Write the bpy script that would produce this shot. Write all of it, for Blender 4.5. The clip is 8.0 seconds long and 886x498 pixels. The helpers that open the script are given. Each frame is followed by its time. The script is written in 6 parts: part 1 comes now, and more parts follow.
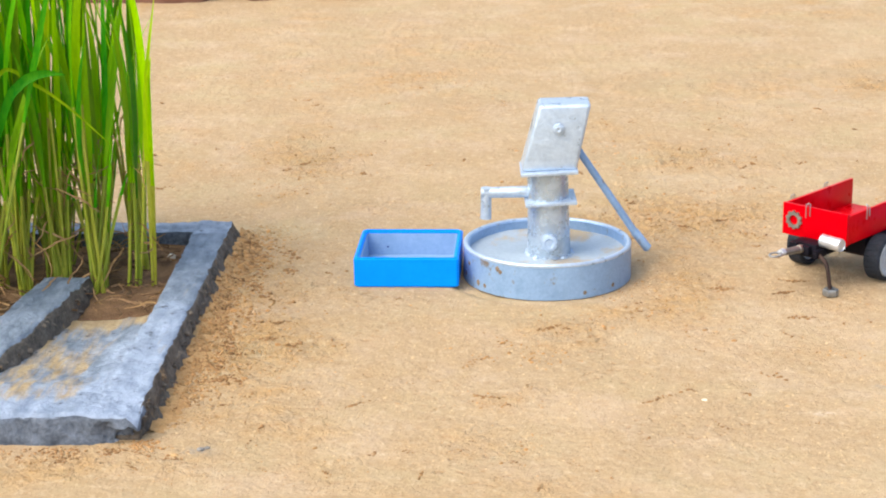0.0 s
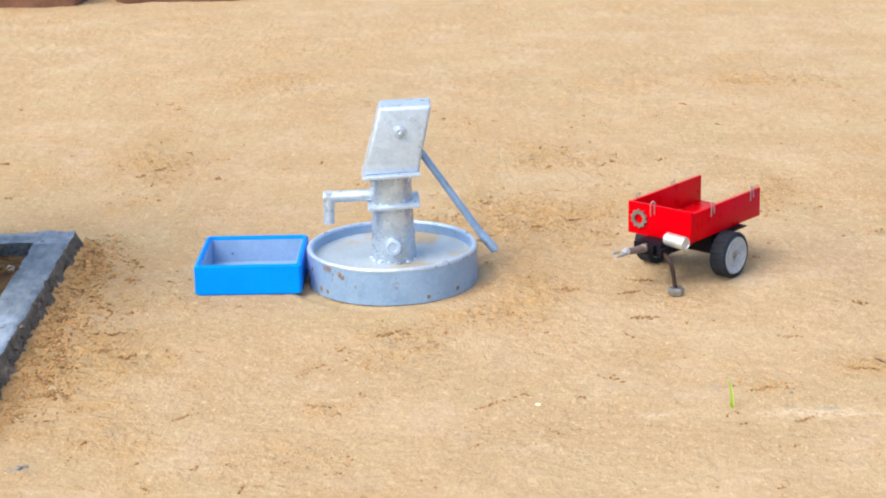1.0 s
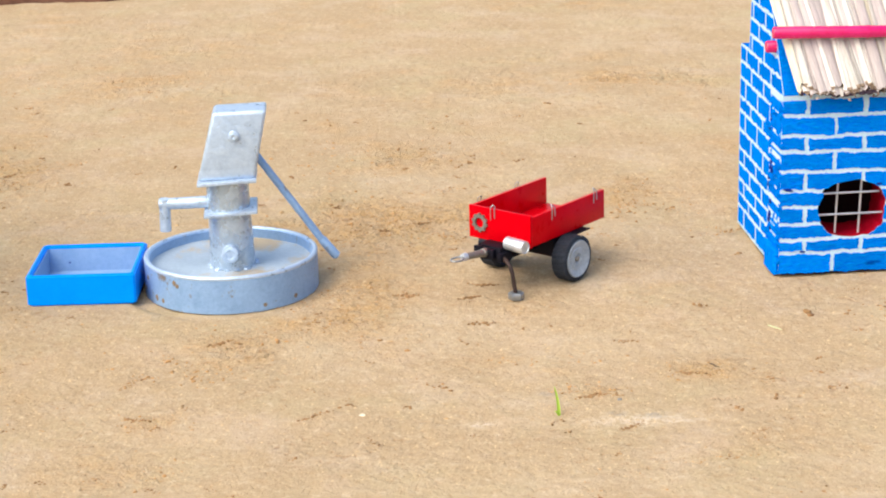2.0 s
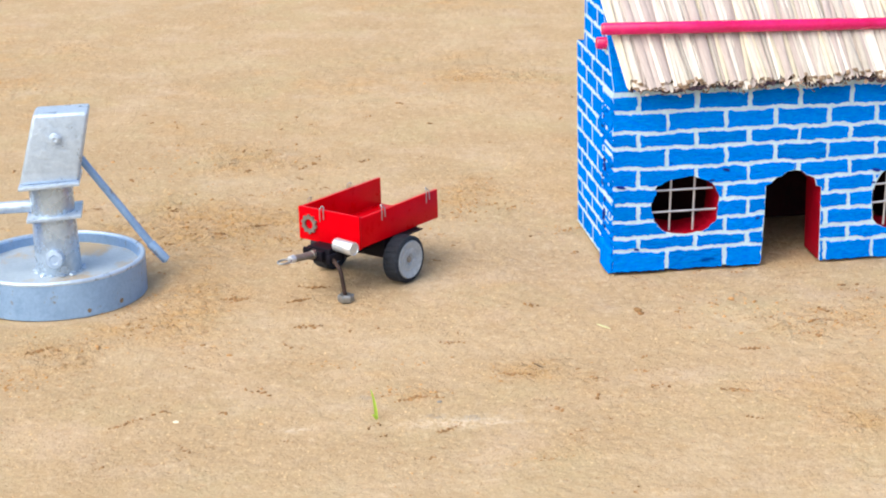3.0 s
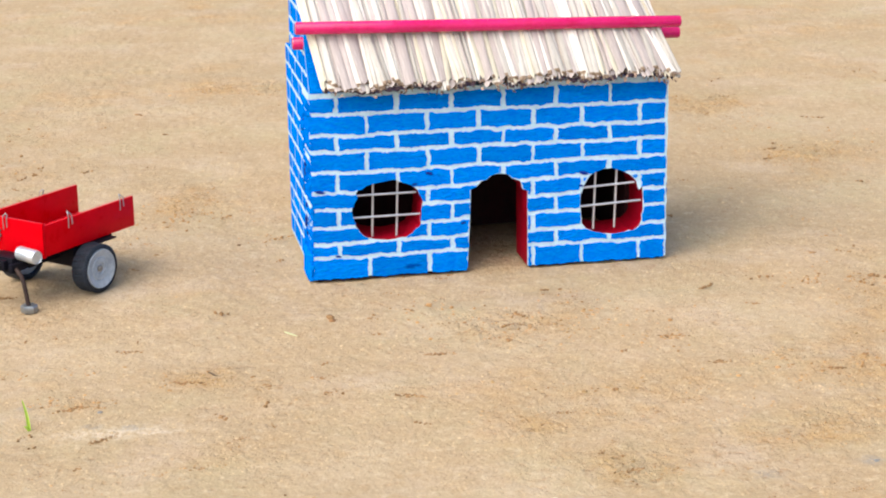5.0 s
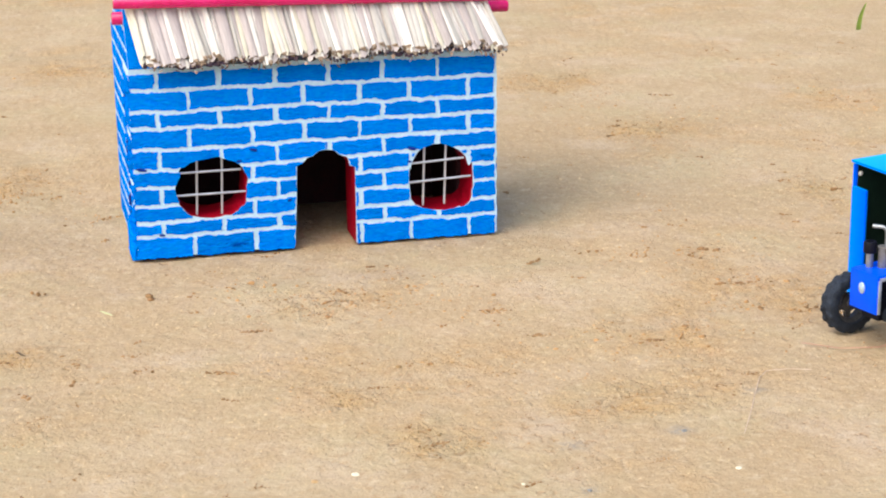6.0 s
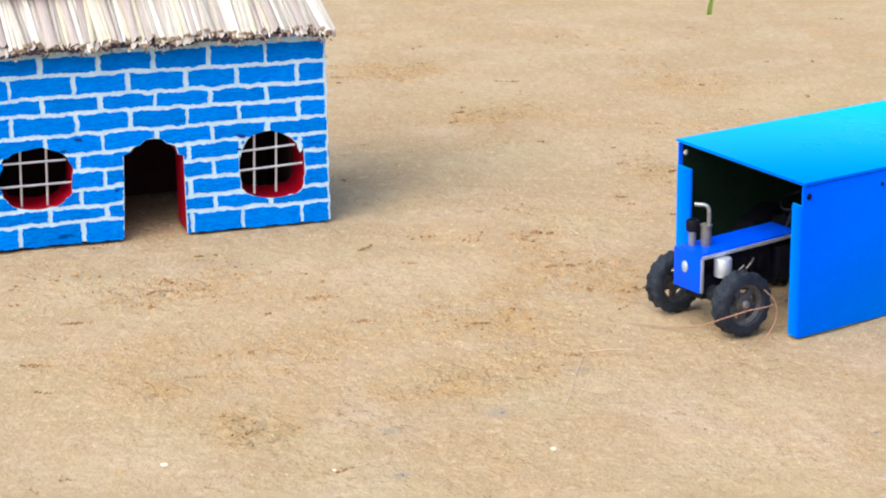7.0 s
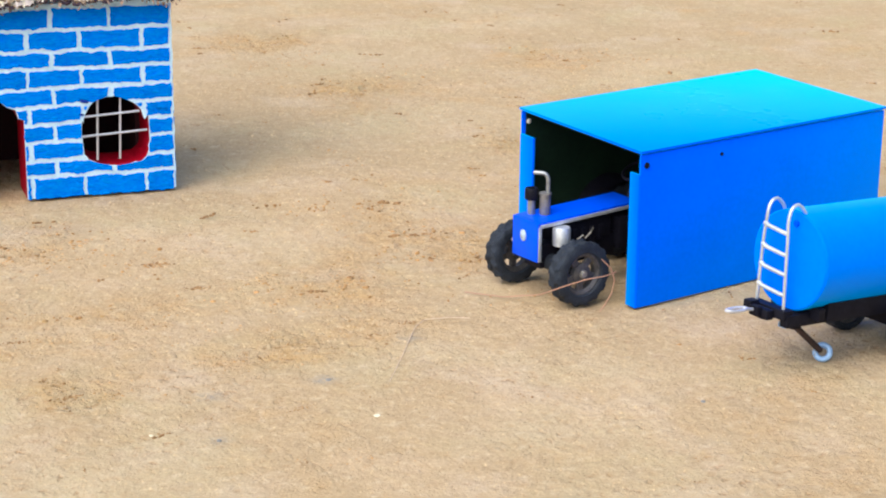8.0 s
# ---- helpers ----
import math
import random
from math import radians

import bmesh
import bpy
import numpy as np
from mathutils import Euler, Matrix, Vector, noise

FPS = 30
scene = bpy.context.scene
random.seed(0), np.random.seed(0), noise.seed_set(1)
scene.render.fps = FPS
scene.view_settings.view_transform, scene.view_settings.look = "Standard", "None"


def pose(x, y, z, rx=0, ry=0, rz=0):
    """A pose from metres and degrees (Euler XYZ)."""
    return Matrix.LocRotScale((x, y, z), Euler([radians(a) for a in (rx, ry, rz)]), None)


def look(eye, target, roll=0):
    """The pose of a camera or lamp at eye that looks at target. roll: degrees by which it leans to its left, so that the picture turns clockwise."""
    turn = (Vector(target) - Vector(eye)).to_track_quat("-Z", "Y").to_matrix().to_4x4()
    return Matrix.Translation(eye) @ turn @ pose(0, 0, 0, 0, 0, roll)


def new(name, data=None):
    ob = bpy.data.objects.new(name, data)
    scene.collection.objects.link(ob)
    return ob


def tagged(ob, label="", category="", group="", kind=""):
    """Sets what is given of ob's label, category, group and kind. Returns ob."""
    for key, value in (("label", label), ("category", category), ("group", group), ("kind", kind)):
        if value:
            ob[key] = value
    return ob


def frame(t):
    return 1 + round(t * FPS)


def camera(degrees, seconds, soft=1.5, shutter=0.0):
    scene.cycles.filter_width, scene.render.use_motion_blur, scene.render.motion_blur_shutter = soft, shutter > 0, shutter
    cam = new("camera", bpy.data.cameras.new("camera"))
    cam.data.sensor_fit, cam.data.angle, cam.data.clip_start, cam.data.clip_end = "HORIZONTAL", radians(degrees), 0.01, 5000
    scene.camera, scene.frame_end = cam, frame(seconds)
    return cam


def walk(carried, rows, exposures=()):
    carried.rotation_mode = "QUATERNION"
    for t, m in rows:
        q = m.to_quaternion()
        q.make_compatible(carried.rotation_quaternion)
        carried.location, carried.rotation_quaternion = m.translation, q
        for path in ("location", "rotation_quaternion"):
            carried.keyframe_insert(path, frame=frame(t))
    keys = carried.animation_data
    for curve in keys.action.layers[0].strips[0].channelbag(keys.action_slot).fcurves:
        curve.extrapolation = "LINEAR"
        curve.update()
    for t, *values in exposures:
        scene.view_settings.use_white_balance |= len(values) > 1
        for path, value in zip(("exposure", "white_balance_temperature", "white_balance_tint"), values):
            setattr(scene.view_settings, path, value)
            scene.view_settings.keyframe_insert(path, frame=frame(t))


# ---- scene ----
cam = camera(25.0, 8.0, soft=2.0)
PATH = [
    (0, (0.0955, -0.0508, 0.5792), (0.0084, 1.8585, -0.0101), -0.90),
    (0.5, (0.1278, -0.0409, 0.5739), (0.0745, 1.8702, -0.0136), -1.05),
    (1, (0.1748, -0.0207, 0.5769), (0.1575, 1.8889, -0.0174), -1.46),
    (1.2, (0.1938, -0.0123, 0.5765), (0.1905, 1.8962, -0.0213), -1.52),
    (2.5, (0.2997, 0.0172, 0.5751), (0.3869, 1.9225, -0.0267), -1.51),
    (3, (0.336, 0.0295, 0.5648), (0.471, 1.9323, -0.0359), -1.46),
    (3.5, (0.3653, 0.0453, 0.5549), (0.5425, 1.9449, -0.0452), -1.25),
    (4, (0.401, 0.0502, 0.558), (0.6167, 1.9465, -0.0399), -1.08),
    (4.2, (0.4148, 0.0553, 0.5569), (0.6454, 1.9517, -0.035), -0.88),
    (5.3, (0.5152, 0.0607, 0.5137), (0.8011, 1.9565, -0.0558), -0.76),
    (5.5, (0.5278, 0.0624, 0.5115), (0.8338, 1.954, -0.0615), -0.59),
    (6, (0.5637, 0.0647, 0.5017), (0.9176, 1.9463, -0.0765), -0.65),
    (6.5, (0.597, 0.0694, 0.4946), (1.001, 1.9398, -0.0871), -0.74),
    (7, (0.6209, 0.0674, 0.4859), (1.0755, 1.9265, -0.095), -0.83),
    (7.5, (0.6505, 0.067, 0.4707), (1.1494, 1.9128, -0.1161), -0.35),
    (8, (0.6739, 0.0699, 0.4645), (1.2183, 1.901, -0.1275), 0.53),
]
walk(cam, [(t, look(eye, aim, roll)) for t, eye, aim, roll in PATH], exposures=[(0.0, 0.01, 6720, 8), (1.0, -0.03, 6660, 8), (2.0, -0.07, 6600, 8), (4.0, -0.12, 6460, 8), (8.0, -0.12, 6250, 6)])

# ---- sky and sun: bright, thinly overcast day ----
SUN_ELEV, SUN_AZ = 51.0, -126.0
world = bpy.data.worlds.new("sky")
scene.world = world
world.use_nodes = True
sky = world.node_tree.nodes.new("ShaderNodeTexSky")
sky.sky_type = "NISHITA"
sky.sun_disc = False
sky.sun_elevation = radians(SUN_ELEV)
sky.sun_rotation = radians(SUN_AZ)
sky.air_density, sky.dust_density, sky.ozone_density = 1.0, 4.0, 1.0
backg = world.node_tree.nodes["Background"]
backg.inputs["Strength"].default_value = 0.28
world.node_tree.links.new(sky.outputs[0], backg.inputs["Color"])

sun_data = bpy.data.lights.new("sun", "SUN")
sun_data.energy, sun_data.angle, sun_data.color = 2.35, radians(80), (1.0, 0.955, 0.89)
sun = new("sun", sun_data)
a, e = radians(SUN_AZ), radians(SUN_ELEV)
sun.matrix_world = look((5 * math.sin(a) * math.cos(e), 2 + 5 * math.cos(a) * math.cos(e), 5 * math.sin(e)), (0, 2, 0))


# ---- materials ----
def surface(name, low, high, rough=0.5, metal=0.0, scale=40.0, fine=400.0, relief=0.2, depth=0.0005, specks=None, speck_scale=60.0,
            speck_from=0.62, per_piece=0.0, coat=0.0, stretch=(1, 1, 1), thin=0.0, rough_var=0.12, gloss=0.28, sheen_tint=None, island=0.0, hue=0.0, bloom=None):
    """A procedural surface: two colours mixed at two scales, optional stains, fine relief."""
    m = bpy.data.materials.new(name)
    m.use_nodes = True
    nt = m.node_tree
    n, link = nt.nodes, nt.links.new
    b = n["Principled BSDF"]
    tc, mp = n.new("ShaderNodeTexCoord"), n.new("ShaderNodeMapping")
    mp.inputs["Scale"].default_value = stretch
    link(tc.outputs["Object"], mp.inputs["Vector"])

    def wave(size, detail):
        w = n.new("ShaderNodeTexNoise")
        w.inputs["Scale"].default_value, w.inputs["Detail"].default_value, w.inputs["Roughness"].default_value = size, detail, 0.65
        link(mp.outputs[0], w.inputs["Vector"])
        return w.outputs["Fac"]

    big, small = wave(scale, 4), wave(fine, 5)
    add = n.new("ShaderNodeMath")
    add.operation = "MULTIPLY_ADD"
    add.inputs[1].default_value = 0.45
    link(small, add.inputs[0])
    half = n.new("ShaderNodeMath")
    half.operation = "MULTIPLY"
    half.inputs[1].default_value = 0.55
    link(big, half.inputs[0])
    link(half.outputs[0], add.inputs[2])
    span = n.new("ShaderNodeMapRange")
    span.inputs["From Min"].default_value, span.inputs["From Max"].default_value = 0.33, 0.67
    link(add.outputs[0], span.inputs["Value"])
    mix = n.new("ShaderNodeMix")
    mix.data_type = "RGBA"
    mix.inputs["A"].default_value, mix.inputs["B"].default_value = (*low, 1), (*high, 1)
    link(span.outputs[0], mix.inputs["Factor"])
    colour = mix.outputs["Result"]
    if specks:
        st = n.new("ShaderNodeMapRange")
        st.inputs["From Min"].default_value, st.inputs["From Max"].default_value = speck_from, speck_from + 0.08
        link(wave(speck_scale, 6), st.inputs["Value"])
        over = n.new("ShaderNodeMix")
        over.data_type = "RGBA"
        over.inputs["B"].default_value = (*specks, 1)
        link(st.outputs[0], over.inputs["Factor"])
        link(colour, over.inputs["A"])
        colour = over.outputs["Result"]
    if per_piece:
        info, hsv, vr = n.new("ShaderNodeObjectInfo"), n.new("ShaderNodeHueSaturation"), n.new("ShaderNodeMapRange")
        vr.inputs["To Min"].default_value, vr.inputs["To Max"].default_value = 1 - per_piece, 1 + per_piece * 0.6
        link(info.outputs["Random"], vr.inputs["Value"])
        if hue:
            hr, shuf = n.new("ShaderNodeMapRange"), n.new("ShaderNodeMath")
            shuf.operation = "FRACT"
            far = n.new("ShaderNodeMath")
            far.operation = "MULTIPLY"
            far.inputs[1].default_value = 7.31
            link(info.outputs["Random"], far.inputs[0])
            link(far.outputs[0], shuf.inputs[0])
            hr.inputs["To Min"].default_value, hr.inputs["To Max"].default_value = 0.5 - hue, 0.5 + hue * 0.3
            link(shuf.outputs[0], hr.inputs["Value"])
            link(hr.outputs[0], hsv.inputs["Hue"])
        link(vr.outputs[0], hsv.inputs["Value"])
        link(colour, hsv.inputs["Color"])
        colour = hsv.outputs["Color"]
    if island:
        geo, hs2, vr2 = n.new("ShaderNodeNewGeometry"), n.new("ShaderNodeHueSaturation"), n.new("ShaderNodeMapRange")
        vr2.inputs["To Min"].default_value, vr2.inputs["To Max"].default_value = 1 - island, 1 + island
        link(geo.outputs["Random Per Island"], vr2.inputs["Value"])
        link(vr2.outputs[0], hs2.inputs["Value"])
        link(colour, hs2.inputs["Color"])
        colour = hs2.outputs["Color"]
    link(colour, b.inputs["Base Color"])
    rr = n.new("ShaderNodeMapRange")
    rr.inputs["To Min"].default_value, rr.inputs["To Max"].default_value = max(rough - rough_var, 0.03), min(rough + rough_var, 1)
    link(big, rr.inputs["Value"])
    link(rr.outputs[0], b.inputs["Roughness"])
    b.inputs["Metallic"].default_value = metal
    b.inputs["Specular IOR Level"].default_value = gloss
    if sheen_tint:
        b.inputs["Specular Tint"].default_value = (*sheen_tint, 1)
    if bloom:
        b.inputs["Sheen Weight"].default_value, b.inputs["Sheen Roughness"].default_value, b.inputs["Sheen Tint"].default_value = bloom[3], 0.55, (*bloom[:3], 1)
    b.inputs["Coat Weight"].default_value = coat
    b.inputs["Coat Roughness"].default_value = 0.12
    if thin:
        b.inputs["Subsurface Weight"].default_value = 0.0
        tr, ms = n.new("ShaderNodeBsdfTranslucent"), n.new("ShaderNodeMixShader")
        link(colour, tr.inputs["Color"])
        ms.inputs["Fac"].default_value = thin
        link(b.outputs[0], ms.inputs[1])
        link(tr.outputs[0], ms.inputs[2])
        link(ms.outputs[0], n["Material Output"].inputs["Surface"])
    if relief:
        bump = n.new("ShaderNodeBump")
        bump.inputs["Strength"].default_value, bump.inputs["Distance"].default_value = relief, depth
        link(add.outputs[0], bump.inputs["Height"])
        link(bump.outputs[0], b.inputs["Normal"])
    return m


def sand_surface():
    """Dry sandy earth: pale crust, orange loosened patches, dark grains, dents and fine grit."""
    m = bpy.data.materials.new("sand")
    m.use_nodes = True
    nt = m.node_tree
    n, link = nt.nodes, nt.links.new
    b = n["Principled BSDF"]
    b.inputs["Specular IOR Level"].default_value = 0.15
    b.inputs["Roughness"].default_value = 0.95
    tc = n.new("ShaderNodeTexCoord")

    def wave(size, detail, lo, hi, stretch=(1, 1, 1), rough=0.6, shift=0.0):
        mp = n.new("ShaderNodeMapping")
        mp.inputs["Scale"].default_value = stretch
        mp.inputs["Location"].default_value = (shift, shift * 0.7, 0)
        link(tc.outputs["Object"], mp.inputs["Vector"])
        w, r = n.new("ShaderNodeTexNoise"), n.new("ShaderNodeMapRange")
        w.inputs["Scale"].default_value, w.inputs["Detail"].default_value, w.inputs["Roughness"].default_value = size, detail, rough
        r.inputs["From Min"].default_value, r.inputs["From Max"].default_value = lo, hi
        link(mp.outputs[0], w.inputs["Vector"])
        link(w.outputs["Fac"], r.inputs["Value"])
        return r.outputs[0]

    def calc(op, p, q):
        x = n.new("ShaderNodeMath")
        x.operation = op
        for k, v in enumerate((p, q)):
            if isinstance(v, float):
                x.inputs[k].default_value = v
            else:
                link(v, x.inputs[k])
        return x.outputs[0]

    def over(under, colour, mask):
        x = n.new("ShaderNodeMix")
        x.data_type = "RGBA"
        x.inputs["B"].default_value = (*colour, 1)
        link(mask, x.inputs["Factor"])
        if isinstance(under, tuple):
            x.inputs["A"].default_value = (*under, 1)
        else:
            link(under, x.inputs["A"])
        return x.outputs["Result"]

    at = n.new("ShaderNodeAttribute")
    at.attribute_name = "loosened"
    loose = at.outputs["Fac"]
    grit = wave(560, 3, 0.33, 0.67, rough=0.75)
    crumb = wave(250, 4, 0.34, 0.66, (1, 0.8, 1), rough=0.7)
    dent = wave(75, 3, 0.36, 0.66, rough=0.5, shift=3.0)
    c = over((0.368, 0.256, 0.137), (0.512, 0.382, 0.232), calc("ADD", calc("MULTIPLY", grit, 0.5), calc("MULTIPLY", crumb, 0.5)))
    c = over(c, (0.53, 0.335, 0.148), calc("MULTIPLY", loose, calc("MULTIPLY", wave(40, 6, 0.30, 0.58), 0.9)))
    c = over(c, (0.385, 0.295, 0.175), calc("MULTIPLY", wave(2.2, 4, 0.50, 0.70, shift=1.0), 0.30))
    c = over(c, (0.535, 0.43, 0.285), calc("MULTIPLY", wave(6, 6, 0.50, 0.72, shift=5.0), 0.55))
    c = over(c, (0.545, 0.405, 0.265), calc("MULTIPLY", wave(13, 5, 0.52, 0.72, shift=31.0), 0.5))
    c = over(c, (0.455, 0.375, 0.215), calc("MULTIPLY", wave(8, 5, 0.50, 0.70, shift=37.0), 0.5))
    c = over(c, (0.530, 0.415, 0.300), calc("MULTIPLY", wave(10, 5, 0.52, 0.70, shift=43.0), 0.5))
    c = over(c, (0.37, 0.295, 0.18), calc("MULTIPLY", wave(17, 5, 0.60, 0.74, shift=12.0), 0.35))
    c = over(c, (0.60, 0.475, 0.32), calc("MULTIPLY", wave(110, 5, 0.54, 0.72, shift=15.0), 0.6))
    c = over(c, (0.40, 0.27, 0.138), calc("MULTIPLY", wave(90, 5, 0.54, 0.72, shift=19.0), 0.6))
    for stain, colour in (("pale_dust", (0.64, 0.53, 0.385)), ("ash", (0.31, 0.275, 0.225))):
        mark = n.new("ShaderNodeAttribute")
        mark.attribute_name = stain
        c = over(c, colour, calc("MULTIPLY", mark.outputs["Fac"], wave(150, 4, 0.35, 0.60, shift=23.0)))
    # small scuffs and pits, thicker where the crust is broken
    where = calc("MAXIMUM", calc("MULTIPLY", wave(10, 4, 0.46, 0.62, shift=2.0), 0.75), loose)
    pits = calc("MULTIPLY", wave(120, 4, 0.57, 0.65, rough=0.6, shift=8.0), where)
    c = over(c, (0.34, 0.185, 0.075), calc("MULTIPLY", pits, 0.6))
    c = over(c, (0.15, 0.09, 0.05), calc("MULTIPLY", wave(300, 2, 0.70, 0.76, shift=4.0), 0.5))
    link(c, b.inputs["Base Color"])
    h = calc("ADD", calc("MULTIPLY", grit, 0.13), calc("ADD", calc("MULTIPLY", crumb, calc("ADD", calc("MULTIPLY", loose, 0.35), 0.25)), calc("MULTIPLY", dent, calc("ADD", calc("MULTIPLY", loose, 0.50), 0.24))))
    h = calc("SUBTRACT", h, calc("MULTIPLY", pits, 0.55))
    bump = n.new("ShaderNodeBump")
    bump.inputs["Strength"].default_value, bump.inputs["Distance"].default_value = 1.0, 0.0023
    link(h, bump.inputs["Height"])
    link(bump.outputs[0], b.inputs["Normal"])
    return m


def cement_surface():
    """Blue-grey cement with flaking limewash and tan dust, which lie where the mesh says (lime, dust)."""
    m = bpy.data.materials.new("limed_cement")
    m.use_nodes = True
    nt = m.node_tree
    n, link = nt.nodes, nt.links.new
    b = n["Principled BSDF"]
    b.inputs["Roughness"].default_value, b.inputs["Specular IOR Level"].default_value = 0.75, 0.25
    tc = n.new("ShaderNodeTexCoord")

    def wave(size, detail, lo, hi, stretch=(1, 1, 1), turn=0.0):
        mp, w, r = n.new("ShaderNodeMapping"), n.new("ShaderNodeTexNoise"), n.new("ShaderNodeMapRange")
        mp.inputs["Scale"].default_value = stretch
        mp.inputs["Rotation"].default_value = (0, 0, radians(turn))
        link(tc.outputs["Object"], mp.inputs["Vector"])
        link(mp.outputs[0], w.inputs["Vector"])
        w.inputs["Scale"].default_value, w.inputs["Detail"].default_value, w.inputs["Roughness"].default_value = size, detail, 0.65
        r.inputs["From Min"].default_value, r.inputs["From Max"].default_value = 0.3, 0.7
        r.inputs["To Min"].default_value, r.inputs["To Max"].default_value = lo, hi
        link(w.outputs["Fac"], r.inputs["Value"])
        return r.outputs[0]

    def mixed(p, q, fac):
        x = n.new("ShaderNodeMix")
        x.data_type = "RGBA"
        link(fac, x.inputs["Factor"])
        for sock, v in (("A", p), ("B", q)):
            if isinstance(v, tuple):
                x.inputs[sock].default_value = (*v, 1)
            else:
                link(v, x.inputs[sock])
        return x.outputs["Result"]

    def where(name, ragged, lo, hi):
        at, add, r = n.new("ShaderNodeAttribute"), n.new("ShaderNodeMath"), n.new("ShaderNodeMapRange")
        at.attribute_name = name
        link(at.outputs["Fac"], add.inputs[0])
        link(ragged, add.inputs[1])
        link(add.outputs[0], r.inputs["Value"])
        r.inputs["From Min"].default_value, r.inputs["From Max"].default_value = lo, hi
        return r.outputs[0]

    grain = wave(110, 6, 0.0, 1.0, (1, 0.35, 1))
    c = mixed((0.110, 0.148, 0.200), (0.255, 0.320, 0.415), grain)
    lime = mixed((0.19, 0.25, 0.345), (0.36, 0.44, 0.575), wave(75, 6, 0.0, 1.0, (1, 0.5, 1), 20))
    c = mixed(c, lime, where("lime", wave(38, 6, -0.45, 0.45), 0.36, 0.78))
    c = mixed(c, mixed((0.30, 0.22, 0.12), (0.50, 0.40, 0.25), grain), where("dust", wave(20, 7, -0.55, 0.55, (3.4, 0.6, 1), -48), 0.40, 0.90))
    c = mixed(c, (0.05, 0.06, 0.075), where("none", wave(60, 5, 0.0, 1.0), 0.80, 1.0))
    link(c, b.inputs["Base Color"])
    bump = n.new("ShaderNodeBump")
    bump.inputs["Strength"].default_value, bump.inputs["Distance"].default_value = 0.8, 0.0018
    link(wave(120, 7, 0.0, 1.0), bump.inputs["Height"])
    link(bump.outputs[0], b.inputs["Normal"])
    return m


SAND = sand_surface()
LIMED = cement_surface()
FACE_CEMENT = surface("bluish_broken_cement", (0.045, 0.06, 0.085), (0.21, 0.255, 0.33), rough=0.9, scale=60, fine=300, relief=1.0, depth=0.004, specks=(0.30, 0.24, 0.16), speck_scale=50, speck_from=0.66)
SOIL = surface("soil", (0.11, 0.060, 0.032), (0.33, 0.20, 0.105), rough=0.95, scale=45, fine=500, relief=0.9, depth=0.004)
BANK = surface("banked_earth", (0.40, 0.22, 0.085), (0.56, 0.365, 0.17), rough=0.95, scale=60, fine=420, relief=1.0, depth=0.003)
SCUFF = surface("scuffed_clod", (0.20, 0.102, 0.042), (0.36, 0.212, 0.094), island=0.35, rough=0.95, scale=60, fine=600, relief=0.6, depth=0.001)
DARK_CLOD = surface("brown_clod", (0.33, 0.172, 0.066), (0.48, 0.288, 0.124), island=0.3, rough=0.95, scale=60, fine=600, relief=0.6, depth=0.001)
CLOD = surface("clod", (0.37, 0.225, 0.095), (0.49, 0.332, 0.162), island=0.25, rough=0.95, scale=60, fine=600, relief=0.6, depth=0.001)
GRAIN = surface("grain", (0.40, 0.275, 0.145), (0.54, 0.410, 0.250), island=0.26, rough=0.9, scale=60, fine=600, relief=0.0, gloss=0.2)
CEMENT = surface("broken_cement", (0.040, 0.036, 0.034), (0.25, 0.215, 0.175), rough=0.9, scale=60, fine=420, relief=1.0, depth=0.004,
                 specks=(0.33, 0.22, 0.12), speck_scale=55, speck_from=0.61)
BLUE_WALL = surface("blue_paint", gloss=0.0, sheen_tint=(0.05, 0.65, 1.0), low=(0.0, 0.165, 0.94), high=(0.0, 0.325, 1.0), rough=0.6, scale=230, fine=560, relief=1.0, depth=0.0060, per_piece=0.12, stretch=(0.55, 1, 1.5), specks=(0.0, 0.075, 0.45), speck_scale=34, speck_from=0.635)
NAVY = surface("navy_paint", (0.0, 0.012, 0.14), (0.0, 0.035, 0.32), rough=0.6, scale=90, fine=300, relief=0.5, depth=0.001)
WHITE_LINE = surface("white_paint", (0.40, 0.60, 0.76), (0.64, 0.82, 0.93), rough=0.75, scale=90, fine=420, relief=0.9, depth=0.003)
RED_IN = surface("red_paint", (0.18, 0.000, 0.007), (0.40, 0.002, 0.018), gloss=0.1, rough=0.6, scale=50, fine=350, relief=0.5, depth=0.001)
# Near-black red: the unlit room's shade is put into this colour.
DARK_IN = surface("painted_shade", (0.012, 0.003, 0.004), (0.040, 0.006, 0.009), rough=0.8, scale=50, fine=350, relief=0.4, depth=0.001)
STRAW = surface("straw", (0.55, 0.50, 0.425), (0.79, 0.755, 0.70), rough=0.6, scale=35, fine=260, relief=0.4, depth=0.0006, per_piece=0.42,
                specks=(0.46, 0.37, 0.31), speck_scale=60, speck_from=0.66, stretch=(3, 0.35, 3))
LILAC_STRAW = surface("greyed_straw", (0.37, 0.31, 0.285), (0.62, 0.55, 0.52), rough=0.6, scale=35, fine=260, relief=0.4, depth=0.0006, per_piece=0.20,
                      specks=(0.32, 0.25, 0.22), speck_scale=60, speck_from=0.66, stretch=(3, 0.35, 3))
STRAW_UNDER = surface("straw_underlay", (0.36, 0.29, 0.18), (0.60, 0.52, 0.37), rough=0.8, scale=90, fine=300, relief=0.5, stretch=(4, 0.4, 1))
YELLOW_STRAW = surface("yellow_straw", (0.56, 0.50, 0.36), (0.76, 0.71, 0.58), rough=0.6, scale=35, fine=260, relief=0.4, depth=0.0006, per_piece=0.2, stretch=(3, 0.35, 3))
